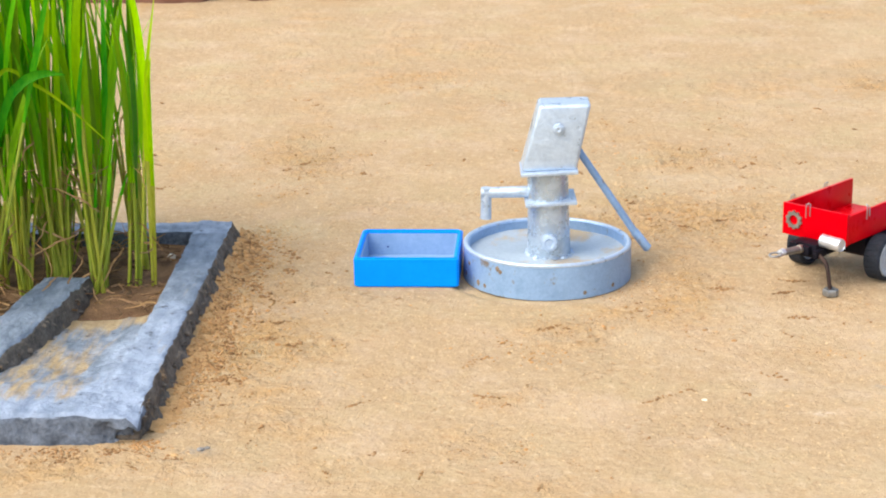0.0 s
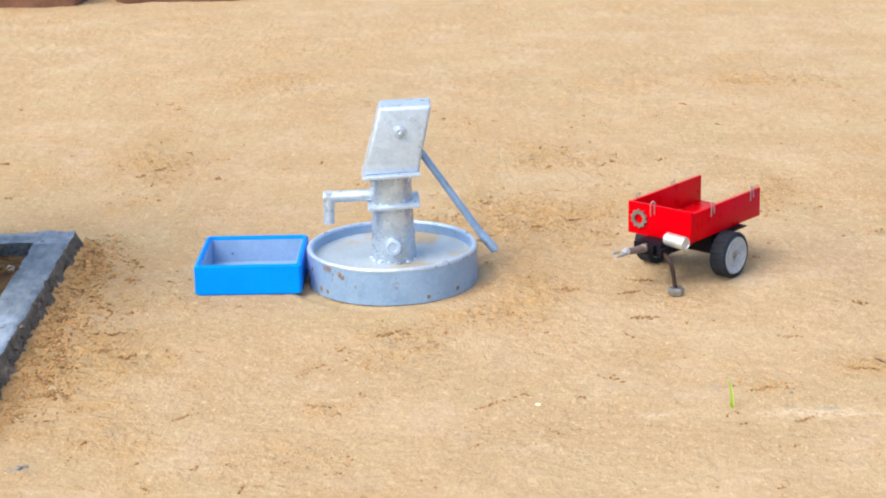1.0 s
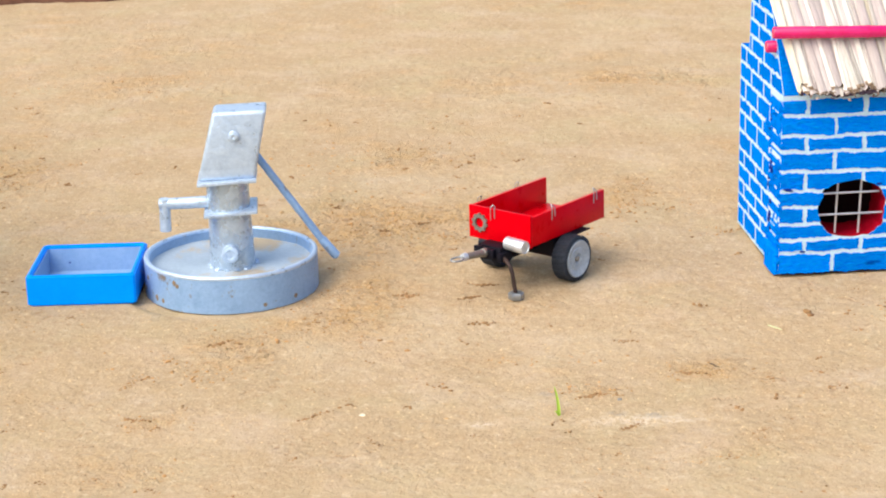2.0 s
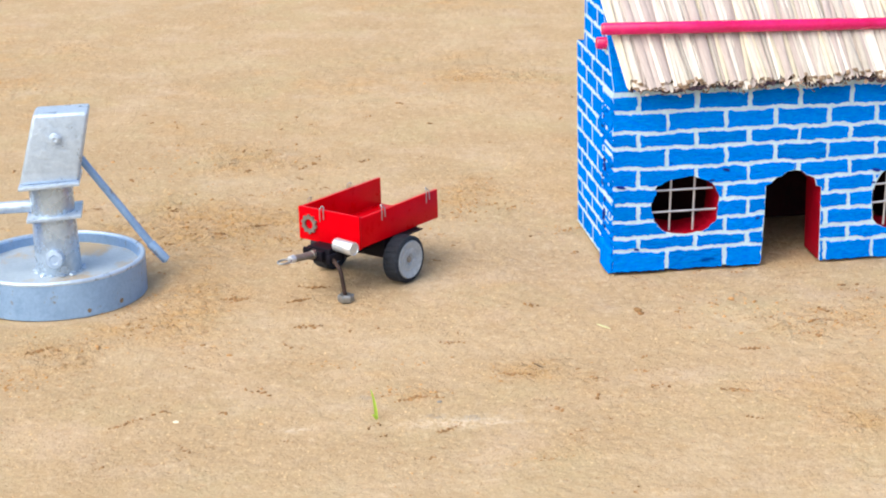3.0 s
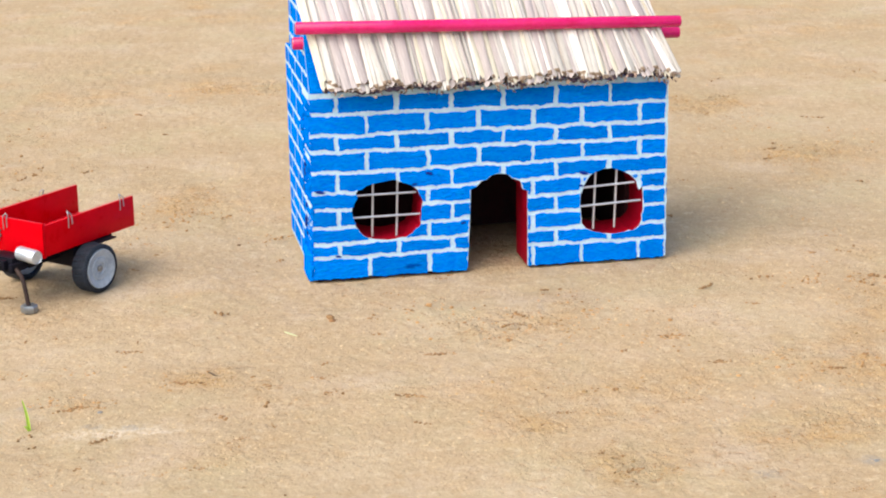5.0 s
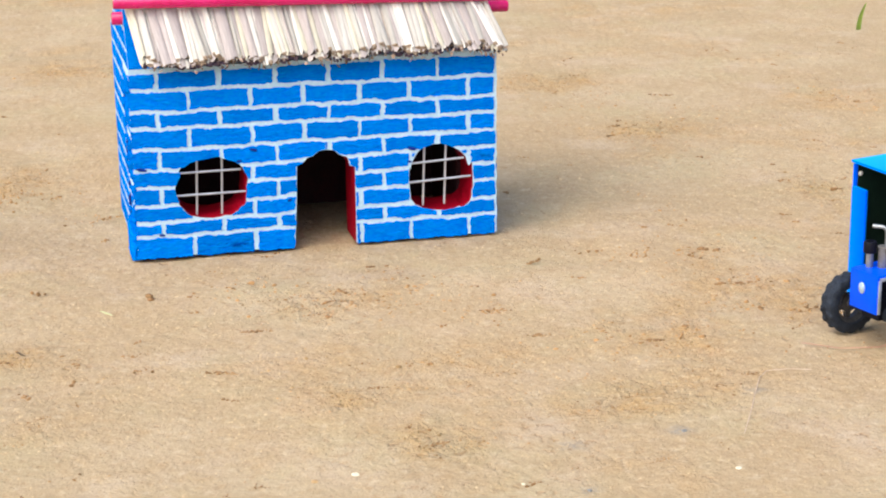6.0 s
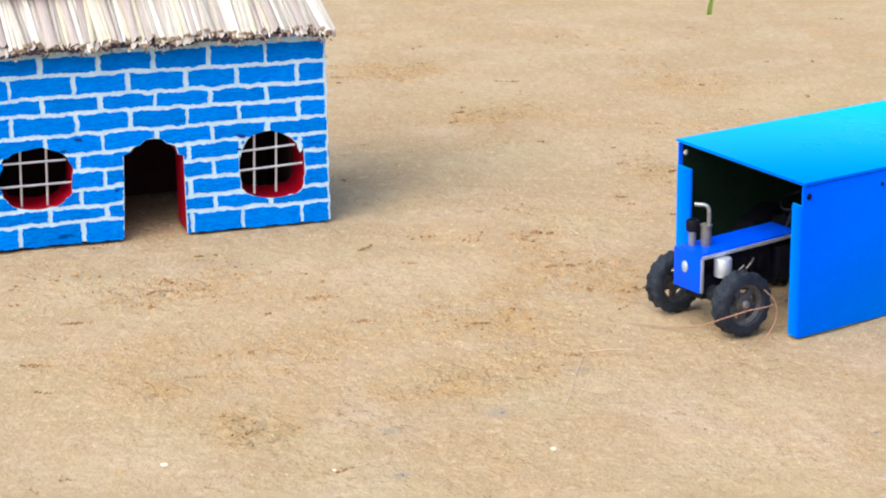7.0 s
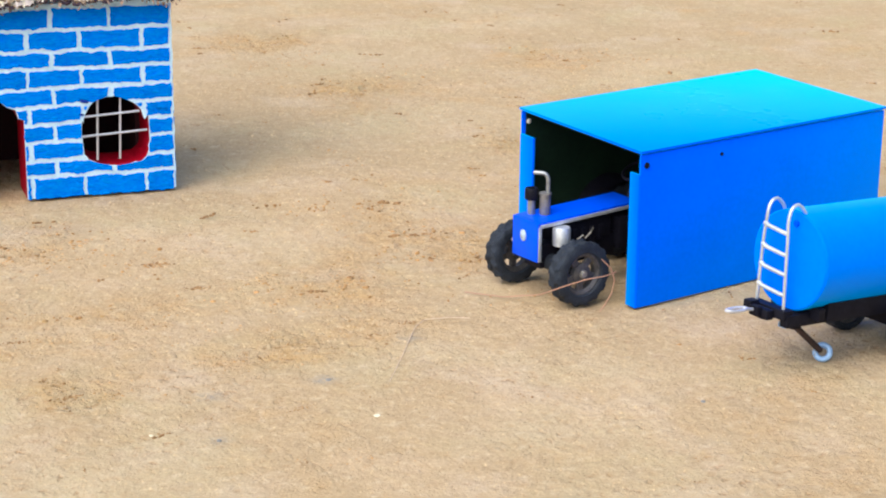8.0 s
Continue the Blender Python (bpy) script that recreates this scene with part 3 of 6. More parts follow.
def sand_grains():
    """Coarse single grains that lie loose on the whole crust."""
    rng = np.random.RandomState(7)
    count = 150000
    x, y = rng.uniform(-0.30, 1.62, count), 1.02 + 1.15 * rng.uniform(0, 1, count) ** 1.25
    patch = 0.5 + lattice(x, y, 9, 21) + 0.7 * lattice(x, y, 40, 22)
    kept = (rng.uniform(0, 1, count) < 0.35 + 0.8 * patch) & ~((x < -0.19) & (y > 1.325) & (y < 1.86))
    kept &= ~((np.abs(x + 0.0185) < 0.055) & (np.abs(y - 1.7525) < 0.052)) & (np.hypot(x - 0.1115, y - 1.7545) > 0.086)
    x, y = x[kept], y[kept]
    col, row = np.searchsorted(GROUND_X, x), np.searchsorted(GROUND_Y, y)
    z = GROUND_Z[row, col] - 0.0001
    n = len(x)
    r = rng.uniform(0.00045, 0.00115, n) * np.where(y < 1.3, 0.75, 1.0) * np.where(rng.uniform(0, 1, n) < 0.03, 1.6, 1.0)
    turn, high = rng.uniform(0, 2 * math.pi, n), r * rng.uniform(0.5, 1.1, n)
    co = np.zeros((n, 5, 3))
    for k in range(4):
        reach = r * rng.uniform(0.75, 1.45, n)
        co[:, k] = np.stack([x + reach * np.cos(turn + k * math.pi / 2), y + reach * np.sin(turn + k * math.pi / 2), z - 0.0002], axis=1)
    co[:, 4] = np.stack([x + r * rng.uniform(-0.4, 0.4, n), y + r * rng.uniform(-0.4, 0.4, n), z + high], axis=1)
    base = (np.arange(n) * 5)[:, None]
    faces = np.concatenate([base + np.array([k, (k + 1) % 4, 4]) for k in range(4)])
    me = quick_mesh("sand_grains", co.reshape(-1, 3), faces, GRAIN)
    tagged(new("sand_grains", me), "coarse pale and tan grains loose on the sand", "sand grains", kind="stuff")


sand_grains()


def bank_size(y):
    """Height and width of the earth heaped against the bed's outer side."""
    high = (0.004 + 0.0100 * max(0.0, min(1.0, (y - 1.38) / 0.3))) * (0.75 + 0.5 * noise.noise(Vector((0, y * 22, 3))))
    return high, 0.027 + 0.012 * noise.noise(Vector((4, y * 14, 0)))


def bank_height(x, y):
    high, wide = bank_size(y)
    u = (x + 0.1945) / wide
    return high * (1 - u) ** 1.5 - 0.0016 * u if 0 <= u <= 1 and 1.35 < y < 1.87 else 0.0


# scuffs that stand out on the crust
SCUFFS = ((0.332, 1.62), (0.42, 1.446), (0.407, 1.444), (0.432, 1.38), (0.525, 1.362), (0.758, 1.374), (0.785, 1.264), (0.69, 1.515), (0.492, 1.484), (0.448, 1.562), (0.268, 1.70), (0.276, 1.697), (0.326, 1.689),
          (0.759, 1.572), (0.195, 1.423), (0.113, 1.593), (0.657, 1.428), (0.921, 1.207), (0.899, 1.457), (0.979, 1.43), (1.027, 1.345), (0.88, 1.524), (1.093, 1.548), (0.252, 1.90),
          (0.288, 1.924), (-0.123, 1.607), (-0.127, 1.565), (0.06, 1.428), (0.34, 1.724), (-0.044, 1.409), (-0.162, 2.159))


def sand_crumbs():
    """Loose crumbs of earth, thick where the crust is broken."""
    rng = random.Random(11)
    base = bmesh.new()
    bmesh.ops.create_icosphere(base, subdivisions=1, radius=1.0)
    unit = [v.co.copy() for v in base.verts]
    tri = [[v.index for v in f.verts] for f in base.faces]
    base.free()
    co, faces = [], []

    def on_things(x, y):
        """Ground taken up by the bed, the trough and the basin."""
        return (-0.67 < x < -0.2 and 1.32 < y < 1.86) or (abs(x + 0.0185) < 0.055 and abs(y - 1.75) < 0.055) or math.hypot(x - 0.1115, y - 1.7545) < 0.088 or (0.60 < x < 0.95 and 1.72 < y < 1.92)

    def drop(x, y, r):
        o = len(co)
        r *= 0.42 if y < 1.25 else 0.56 if y < 1.4 else 0.82
        k1, k2, k3 = rng.uniform(0.8, 1.5), rng.uniform(0.6, 1.1), rng.uniform(0.45, 0.85)
        turn = rng.gauss(0, 0.5)
        z = max(ground_height(x, y), bank_height(x, y)) - r * 0.05
        for v in unit:
            j = rng.uniform(0.75, 1.2)
            vx, vy = v.x * k1 * j, v.y * k2 * j
            co.append((x + r * (vx * math.cos(turn) - vy * math.sin(turn)), y + r * (vx * math.sin(turn) + vy * math.cos(turn)), z + r * v.z * k3 * j))
        faces.extend([[o + i for i in t] for t in tri])

    for _ in range(36000):
        x, y = rng.uniform(-0.7, 1.9), 1.0 + 2.2 * rng.random() ** 1.4
        if y < 2.3 and loosened(x, y) > rng.uniform(0.08, 0.95):
            drop(x, y, rng.uniform(0.0005, 0.0015) * (1.8 if rng.random() < 0.05 else 1))
    for _ in range(3200):
        along = rng.random()
        drop(-0.191 + abs(rng.gauss(0, 0.030)), 1.36 + 0.55 * along, rng.uniform(0.0005, 0.0014))
    first_dark = len(faces)
    # patches of trodden, torn-up earth
    patches = [(cx, cy, rx * 0.6, ry * 0.5) for cx, cy, rx, ry in LOOSENED for _ in range(2 if rx > 0.045 else 1)]
    patches += [(rng.uniform(-0.3, 1.7), 1.05 + 1.2 * rng.random() ** 1.2, rng.uniform(0.008, 0.030), rng.uniform(0.006, 0.020)) for _ in range(40)]
    for cx, cy, rx, ry in patches:
        cx, cy = cx + rng.gauss(0, rx), cy + rng.gauss(0, ry)
        for _ in range(int(24 + 2600 * (rx * ry) ** 0.5)):
            x, y = rng.gauss(cx, rx), rng.gauss(cy, ry)
            if not on_things(x, y) and noise.noise(Vector((x * 45, y * 60, 3))) > -0.05:
                drop(x, y, rng.uniform(0.0006, 0.0017) * (1.7 if rng.random() < 0.08 else 1))
    # torn-up clods in short ragged strings
    first_string = len(faces)
    made = 0
    for x0, y0 in SCUFFS:
        spin = rng.gauss(0.1, 0.35)
        for _ in range(rng.randint(30, 55)):
            d = rng.gauss(0, 0.0060)
            drop(x0 + d * math.cos(spin), y0 + d * math.sin(spin) + rng.gauss(0, 0.0016), rng.uniform(0.0006, 0.0017))
    while made < 620:
        x, y, spin = rng.uniform(-0.7, 1.9), 1.0 + 1.5 * rng.random() ** 1.3, rng.gauss(0, 0.8)
        if on_things(x, y):
            continue
        if loosened(x, y) < rng.uniform(-0.25, 0.7):
            continue
        made += 1
        span = rng.uniform(0.0015, 0.006) * (2.0 if rng.random() < 0.12 else 1)
        size = rng.uniform(0.0009, 0.0021) * (1.5 if rng.random() < 0.12 else 1)
        for _ in range(rng.randint(3, 10)):
            d = rng.gauss(0, span)
            drop(x + d * math.cos(spin), y + d * math.sin(spin) + rng.gauss(0, 0.0022), size * rng.uniform(0.5, 1.25))
    # torn earth along the bed's border
    for _ in range(46):
        along = rng.random()
        x0, y0 = -0.186 + abs(rng.gauss(0, 0.024)), 1.37 + 0.47 * along
        for _ in range(rng.randint(6, 22)):
            drop(x0 + rng.gauss(0, 0.004), y0 + rng.gauss(0, 0.005), rng.uniform(0.0009, 0.0024) * (1.6 if rng.random() < 0.08 else 1))
    for _ in range(26):
        x0, y0 = rng.uniform(-0.36, -0.17), 1.321 - abs(rng.gauss(0, 0.016))
        for _ in range(rng.randint(5, 16)):
            drop(x0 + rng.gauss(0, 0.006), y0 + rng.gauss(0, 0.003), rng.uniform(0.0012, 0.0030))
    last_string = len(faces)
    for _ in range(1300):
        drop(-0.192 + abs(rng.gauss(0, 0.020)), 1.42 + 0.45 * rng.random(), rng.uniform(0.0008, 0.0024))
    for _ in range(110):
        drop(rng.gauss(-0.194, 0.007), rng.gauss(1.327, 0.005), rng.uniform(0.0010, 0.0030))
    for _ in range(120):
        drop(rng.gauss(-0.180, 0.010), rng.gauss(1.80, 0.030), rng.uniform(0.0020, 0.0055))
    me = bpy.data.meshes.new("sand_crumbs")
    me.from_pydata(co, [], faces)
    me.materials.append(CLOD)
    me.materials.append(DARK_CLOD)
    me.materials.append(SCUFF)
    me.polygons.foreach_set("material_index", [0] * first_dark + [1] * (first_string - first_dark) + [2] * (last_string - first_string) + [1] * (len(faces) - last_string))
    me.polygons.foreach_set("use_smooth", [True] * len(me.polygons))
    tagged(new("sand_crumbs", me), "loose crumbs of orange-brown earth on the sand", "earth crumbs", kind="stuff")


sand_crumbs()


def kerb():
    bm = bmesh.new()
    rough_box(bm, -1.6, -0.432, 3.212, 3.36, -0.02, 0.07, 0.025, 0.014, 9, worn=0.014)
    rough_box(bm, -0.384, -0.16, 3.228, 3.38, -0.02, 0.06, 0.022, 0.016, 11, worn=0.016, seed=3)
    ob = new("kerb", mesh_of("kerb", bm, [BRICK_EDGE, BRICK_EDGE], 60))
    tagged(ob, "dark reddish-brown earthen kerb along the yard's edge", "kerb", kind="structure")


kerb()


# ---- walled seed bed with rice ----
def seed_bed():
    bed = thing("planter_frame", "low grey cement border round a bed of green rice", "planter", Matrix())
    top = 0.024

    def fade(v, lo, hi):
        u = min(1.0, max(0.0, (v - lo) / (hi - lo)))
        return u * u * (3 - 2 * u)

    def parting(y):
        """The inner border's edge over the ramp, which runs askew."""
        return -0.304 - 0.14 * (1.658 - y)

    def lime(x, y):
        """Where limewash is left on the cement."""
        if y > 1.80:
            return 0.55
        if x > -0.232:
            return 0.22 + 0.83 * fade(1.605 - 0.35 * (x + 0.232) - y, 0.0, 0.016)
        if x < parting(y) + 0.004:
            return 0.15 + 0.6 * fade(1.42 - y, 0.0, 0.05)
        return 0.20 + 0.60 * max(fade(x, -0.285, -0.235) * fade(1.58 - y, 0.0, 0.05), fade(1.44 - y, 0.0, 0.09))

    def dust(x, y):
        """Where tan sand has blown on to it."""
        if x > -0.236 or x < parting(y) + 0.004 or y > 1.80:
            return 0.06
        return max(fade(y, 1.545, 1.590), 0.62 * fade(-0.246 - x, 0.0, 0.022) * fade(y, 1.345, 1.375), 0.3 * fade(y, 1.36, 1.40))

    def chip(bm):
        """Break away the front corner."""
        for v in bm.verts:
            d = math.hypot(v.co.x + 0.1995, v.co.y - 1.332)
            if d < 0.034:
                w = (1 - d / 0.034) * (0.8 + 0.8 * noise.noise(v.co * 110))
                v.co += Vector((0.0004, -0.0012, -0.0085)) * w if v.co.z > 0.018 else Vector((-0.0130, 0.0100, 0.0)) * w

    def slab(name, bm, face, label=""):
        ob = part(name, bm, [LIMED, face], bed, label, sharp=60)
        for key, f in (("lime", lime), ("dust", dust)):
            ob.data.attributes.new(key, "FLOAT", "POINT").data.foreach_set("value", [f(v.co.x, v.co.y) for v in ob.data.vertices])

    bm = rough_box(bmesh.new(), -0.2325, -0.199, 1.333, 1.846, -0.004, top, 0.0036, 0.0017, 50, worn=0.0026, seed=2)
    for v in bm.verts:
        if v.co.x > -0.206:
            v.co.x += 0.36 * max(0.0, top - v.co.z) * (1 + 0.8 * noise.noise(v.co * 70))
    chip(bm)
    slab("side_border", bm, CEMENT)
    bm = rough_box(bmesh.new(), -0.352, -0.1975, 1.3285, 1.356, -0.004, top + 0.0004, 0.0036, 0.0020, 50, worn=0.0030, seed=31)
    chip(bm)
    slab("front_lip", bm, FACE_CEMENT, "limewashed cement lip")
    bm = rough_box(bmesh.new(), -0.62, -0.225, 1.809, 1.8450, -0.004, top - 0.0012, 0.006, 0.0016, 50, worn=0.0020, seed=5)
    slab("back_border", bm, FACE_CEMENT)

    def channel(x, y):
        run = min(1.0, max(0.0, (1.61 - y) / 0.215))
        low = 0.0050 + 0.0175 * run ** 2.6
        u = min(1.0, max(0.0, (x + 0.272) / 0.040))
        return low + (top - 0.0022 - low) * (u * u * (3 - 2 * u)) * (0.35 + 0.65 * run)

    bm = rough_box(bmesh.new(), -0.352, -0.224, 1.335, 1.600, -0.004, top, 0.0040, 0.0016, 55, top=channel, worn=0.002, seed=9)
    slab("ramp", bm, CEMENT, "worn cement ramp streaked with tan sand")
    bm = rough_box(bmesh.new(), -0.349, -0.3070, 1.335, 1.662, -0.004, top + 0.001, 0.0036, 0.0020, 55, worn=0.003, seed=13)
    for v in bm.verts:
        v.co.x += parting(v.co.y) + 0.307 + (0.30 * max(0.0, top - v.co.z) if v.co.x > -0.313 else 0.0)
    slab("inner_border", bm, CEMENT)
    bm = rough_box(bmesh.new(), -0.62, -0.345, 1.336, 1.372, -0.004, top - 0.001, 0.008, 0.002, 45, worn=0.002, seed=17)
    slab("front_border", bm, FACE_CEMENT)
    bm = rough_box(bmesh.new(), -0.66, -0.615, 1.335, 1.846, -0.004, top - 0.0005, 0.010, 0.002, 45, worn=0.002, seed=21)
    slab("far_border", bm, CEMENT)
    # broken stony faces
    rng = random.Random(8)
    for where, count in (("outer", 150), ("front", 18), ("inner", 70)):
        bm = bmesh.new()
        for k in range(count):
            z = rng.uniform(0.001, 0.0205)
            along = rng.uniform(1.40, 1.655)
            p = {"outer": (-0.1995 + 0.36 * (top - z) + rng.uniform(-0.002, 0.0006), rng.uniform(1.345, 1.842), z), "front": (rng.uniform(-0.30, -0.202), 1.332 + rng.uniform(-0.0005, 0.002), z),
                 "inner": (parting(along) + 0.30 * (top - z) + rng.uniform(-0.002, 0.0008), along, z)}[where]
            lump(bm, p, rng.uniform(0.0014, 0.0036) * (0.7 if where == "front" else 1), k, 0.6)
        part("broken_face", bm, FACE_CEMENT if where == "front" else CEMENT, bed, "broken stony cement face", 50)
    # loose orange earth banked against the outer side
    bm = bmesh.new()
    rows = []
    for j in range(150):
        y = 1.35 + 0.52 * j / 149
        hgt, wid = bank_size(y)
        row = []
        for i in range(12):
            u = i / 11
            p = Vector((-0.1945 + wid * u, y, hgt * (1 - u) ** 1.5 - 0.0016 * u))
            p.z += (0.0024 * noise.noise(p * 150) + 0.0016 * noise.noise(p * 330)) * (1 - u * u)
            row.append(bm.verts.new(p))
        rows.append(row)
    for p, q in zip(rows, rows[1:]):
        for i in range(11):
            bm.faces.new((p[i], p[i + 1], q[i + 1], q[i]))
    ob = new("earth_bank", mesh_of("earth_bank", bm, BANK, 80))
    tagged(ob, "loose orange earth heaped against the cement border", "earth", kind="stuff")

    bm = bmesh.new()
    n = 46
    xs, ys = np.linspace(-0.625, -0.232, n), np.linspace(1.34, 1.81, n)
    sag = lambda x, y: 0.0075 * min(1.0, max(0.0, (1.655 - y) / 0.07)) if x > -0.350 else 0.0
    vs = [[bm.verts.new((x, y, 0.0085 - sag(x, y) + 0.004 * noise.noise(Vector((x * 30, y * 30, 0))) + 0.003 * noise.noise(Vector((x * 90, y * 90, 4))))) for x in xs] for y in ys]
    for j in range(n - 1):
        for i in range(n - 1):
            cx, cy = xs[i], ys[j]
            if cx > -0.352 and cy < 1.56:
                continue
            bm.faces.new((vs[j][i], vs[j][i + 1], vs[j + 1][i + 1], vs[j + 1][i]))
    bmesh.ops.delete(bm, geom=[v for v in bm.verts if not v.link_faces], context="VERTS")
    litter = bmesh.new()
    for k in range(420):
        x, y = rng.uniform(-0.61, -0.236), 1.80 - 0.20 * rng.random() ** 1.3
        if x < -0.352:
            y -= rng.uniform(0, 0.18)
        p, h, w = Vector((x, y, 0.0125 + rng.uniform(0, 0.004))), rng.uniform(0, 6.3), rng.uniform(0.0004, 0.0011)
        line = [p]
        for q in range(rng.randint(2, 6)):
            h += rng.gauss(0, 0.6)
            line.append(line[-1] + Vector((math.cos(h), math.sin(h), rng.uniform(-0.25, 0.3))) * 0.0055)
        tube(litter, line, w, 3, False)
    tagged(new("leaf_litter", mesh_of("leaf_litter", litter, [LITTER], 60)), "dark brown dead stalks and leaf litter on the soil", "leaf litter", kind="stuff")
    ob = new("soil", mesh_of("soil", bm, SOIL, 80))
    tagged(ob, "dark brown damp soil inside the cement border", "soil", kind="stuff")


seed_bed()


def blade_mesh(name, height, width, lean, curl, rng, stem):
    """One rice shoot: a round stalk below that opens into a long folded blade."""
    bm = bmesh.new()
    n = 22
    ang = rng.uniform(0, 6.28)
    d = Vector((math.cos(ang), math.sin(ang), 0))
    side = Vector((-d.y, d.x, 0))
    spin = rng.uniform(-1.2, 1.2)
    rows = []
    for k in range(n + 1):
        s = k / n
        z = height * (s - curl * max(0, s - 0.62) ** 2 * 2.4)
        p = d * (lean * height * s ** 1.6 + curl * height * max(0, s - 0.5) ** 2 * 2.2) + Vector((0, 0, z))
        open_ = min(1.0, max(0.0, (s - stem) / 0.12))
        w = (0.0015 + (width * 0.5 - 0.0015) * open_) * (1.0 if s < 0.55 else max(0.03, 1 - ((s - 0.55) / 0.45) ** 1.7))
        turn = spin * s
        a0 = side * math.cos(turn) + d * math.sin(turn)
        b0 = d * math.cos(turn) - side * math.sin(turn)
        fold = (0.0015 * (1 - open_) + 0.28 * w * open_)
        rows.append([bm.verts.new(p + a0 * w), bm.verts.new(p + b0 * fold), bm.verts.new(p - a0 * w), bm.verts.new(p - b0 * 0.0015 * (1 - open_) + b0 * 0.9 * fold * open_)])
    for k, (p, q) in enumerate(zip(rows, rows[1:])):
        for i in range(4):
            f = bm.faces.new((p[i], p[(i + 1) % 4], q[(i + 1) % 4], q[i]))
            f.material_index = 1 if (k + 0.5) / n < stem * 0.9 else 0
    me = mesh_of(name, bm, [BLADE, STALK], 60)
    me["lean"] = ang
    return me


def path_blade(pts, width, stem=0.0):
    """A blade along a given line, widest in its middle, folded along its rib."""
    bm = bmesh.new()
    pts = [Vector(p) for p in pts]
    fine = []
    for k in range(len(pts) - 1):
        a0, b0, c0, d0 = pts[max(k - 1, 0)], pts[k], pts[k + 1], pts[min(k + 2, len(pts) - 1)]
        for q in range(6):
            u = q / 6
            fine.append(0.5 * ((2 * b0) + (c0 - a0) * u + (2 * a0 - 5 * b0 + 4 * c0 - d0) * u * u + (3 * b0 - a0 - 3 * c0 + d0) * u ** 3))
    fine.append(pts[-1])
    rows = []
    for k, p in enumerate(fine):
        u = k / (len(fine) - 1)
        d = (fine[min(k + 1, len(fine) - 1)] - fine[max(k - 1, 0)]).normalized()
        side = d.cross(Vector((0.25, 1, 0))).normalized()
        w = width * 0.5 * (0.45 + 0.55 * min(1, u / 0.4)) * (1 if u < 0.6 else max(0.04, 1 - ((u - 0.6) / 0.4) ** 1.6))
        rib = side.cross(d) * w * 0.35
        rows.append([bm.verts.new(p + side * w), bm.verts.new(p + rib), bm.verts.new(p - side * w), bm.verts.new(p + rib * 0.8)])
    for k, (p, q) in enumerate(zip(rows, rows[1:])):
        for i in range(4):
            bm.faces.new((p[i], p[(i + 1) % 4], q[(i + 1) % 4], q[i])).material_index = 1 if k / len(rows) < stem else 0
    return mesh_of("blade", bm, [BLADE if width > 0.006 else LIME_BLADE, STALK], 60)


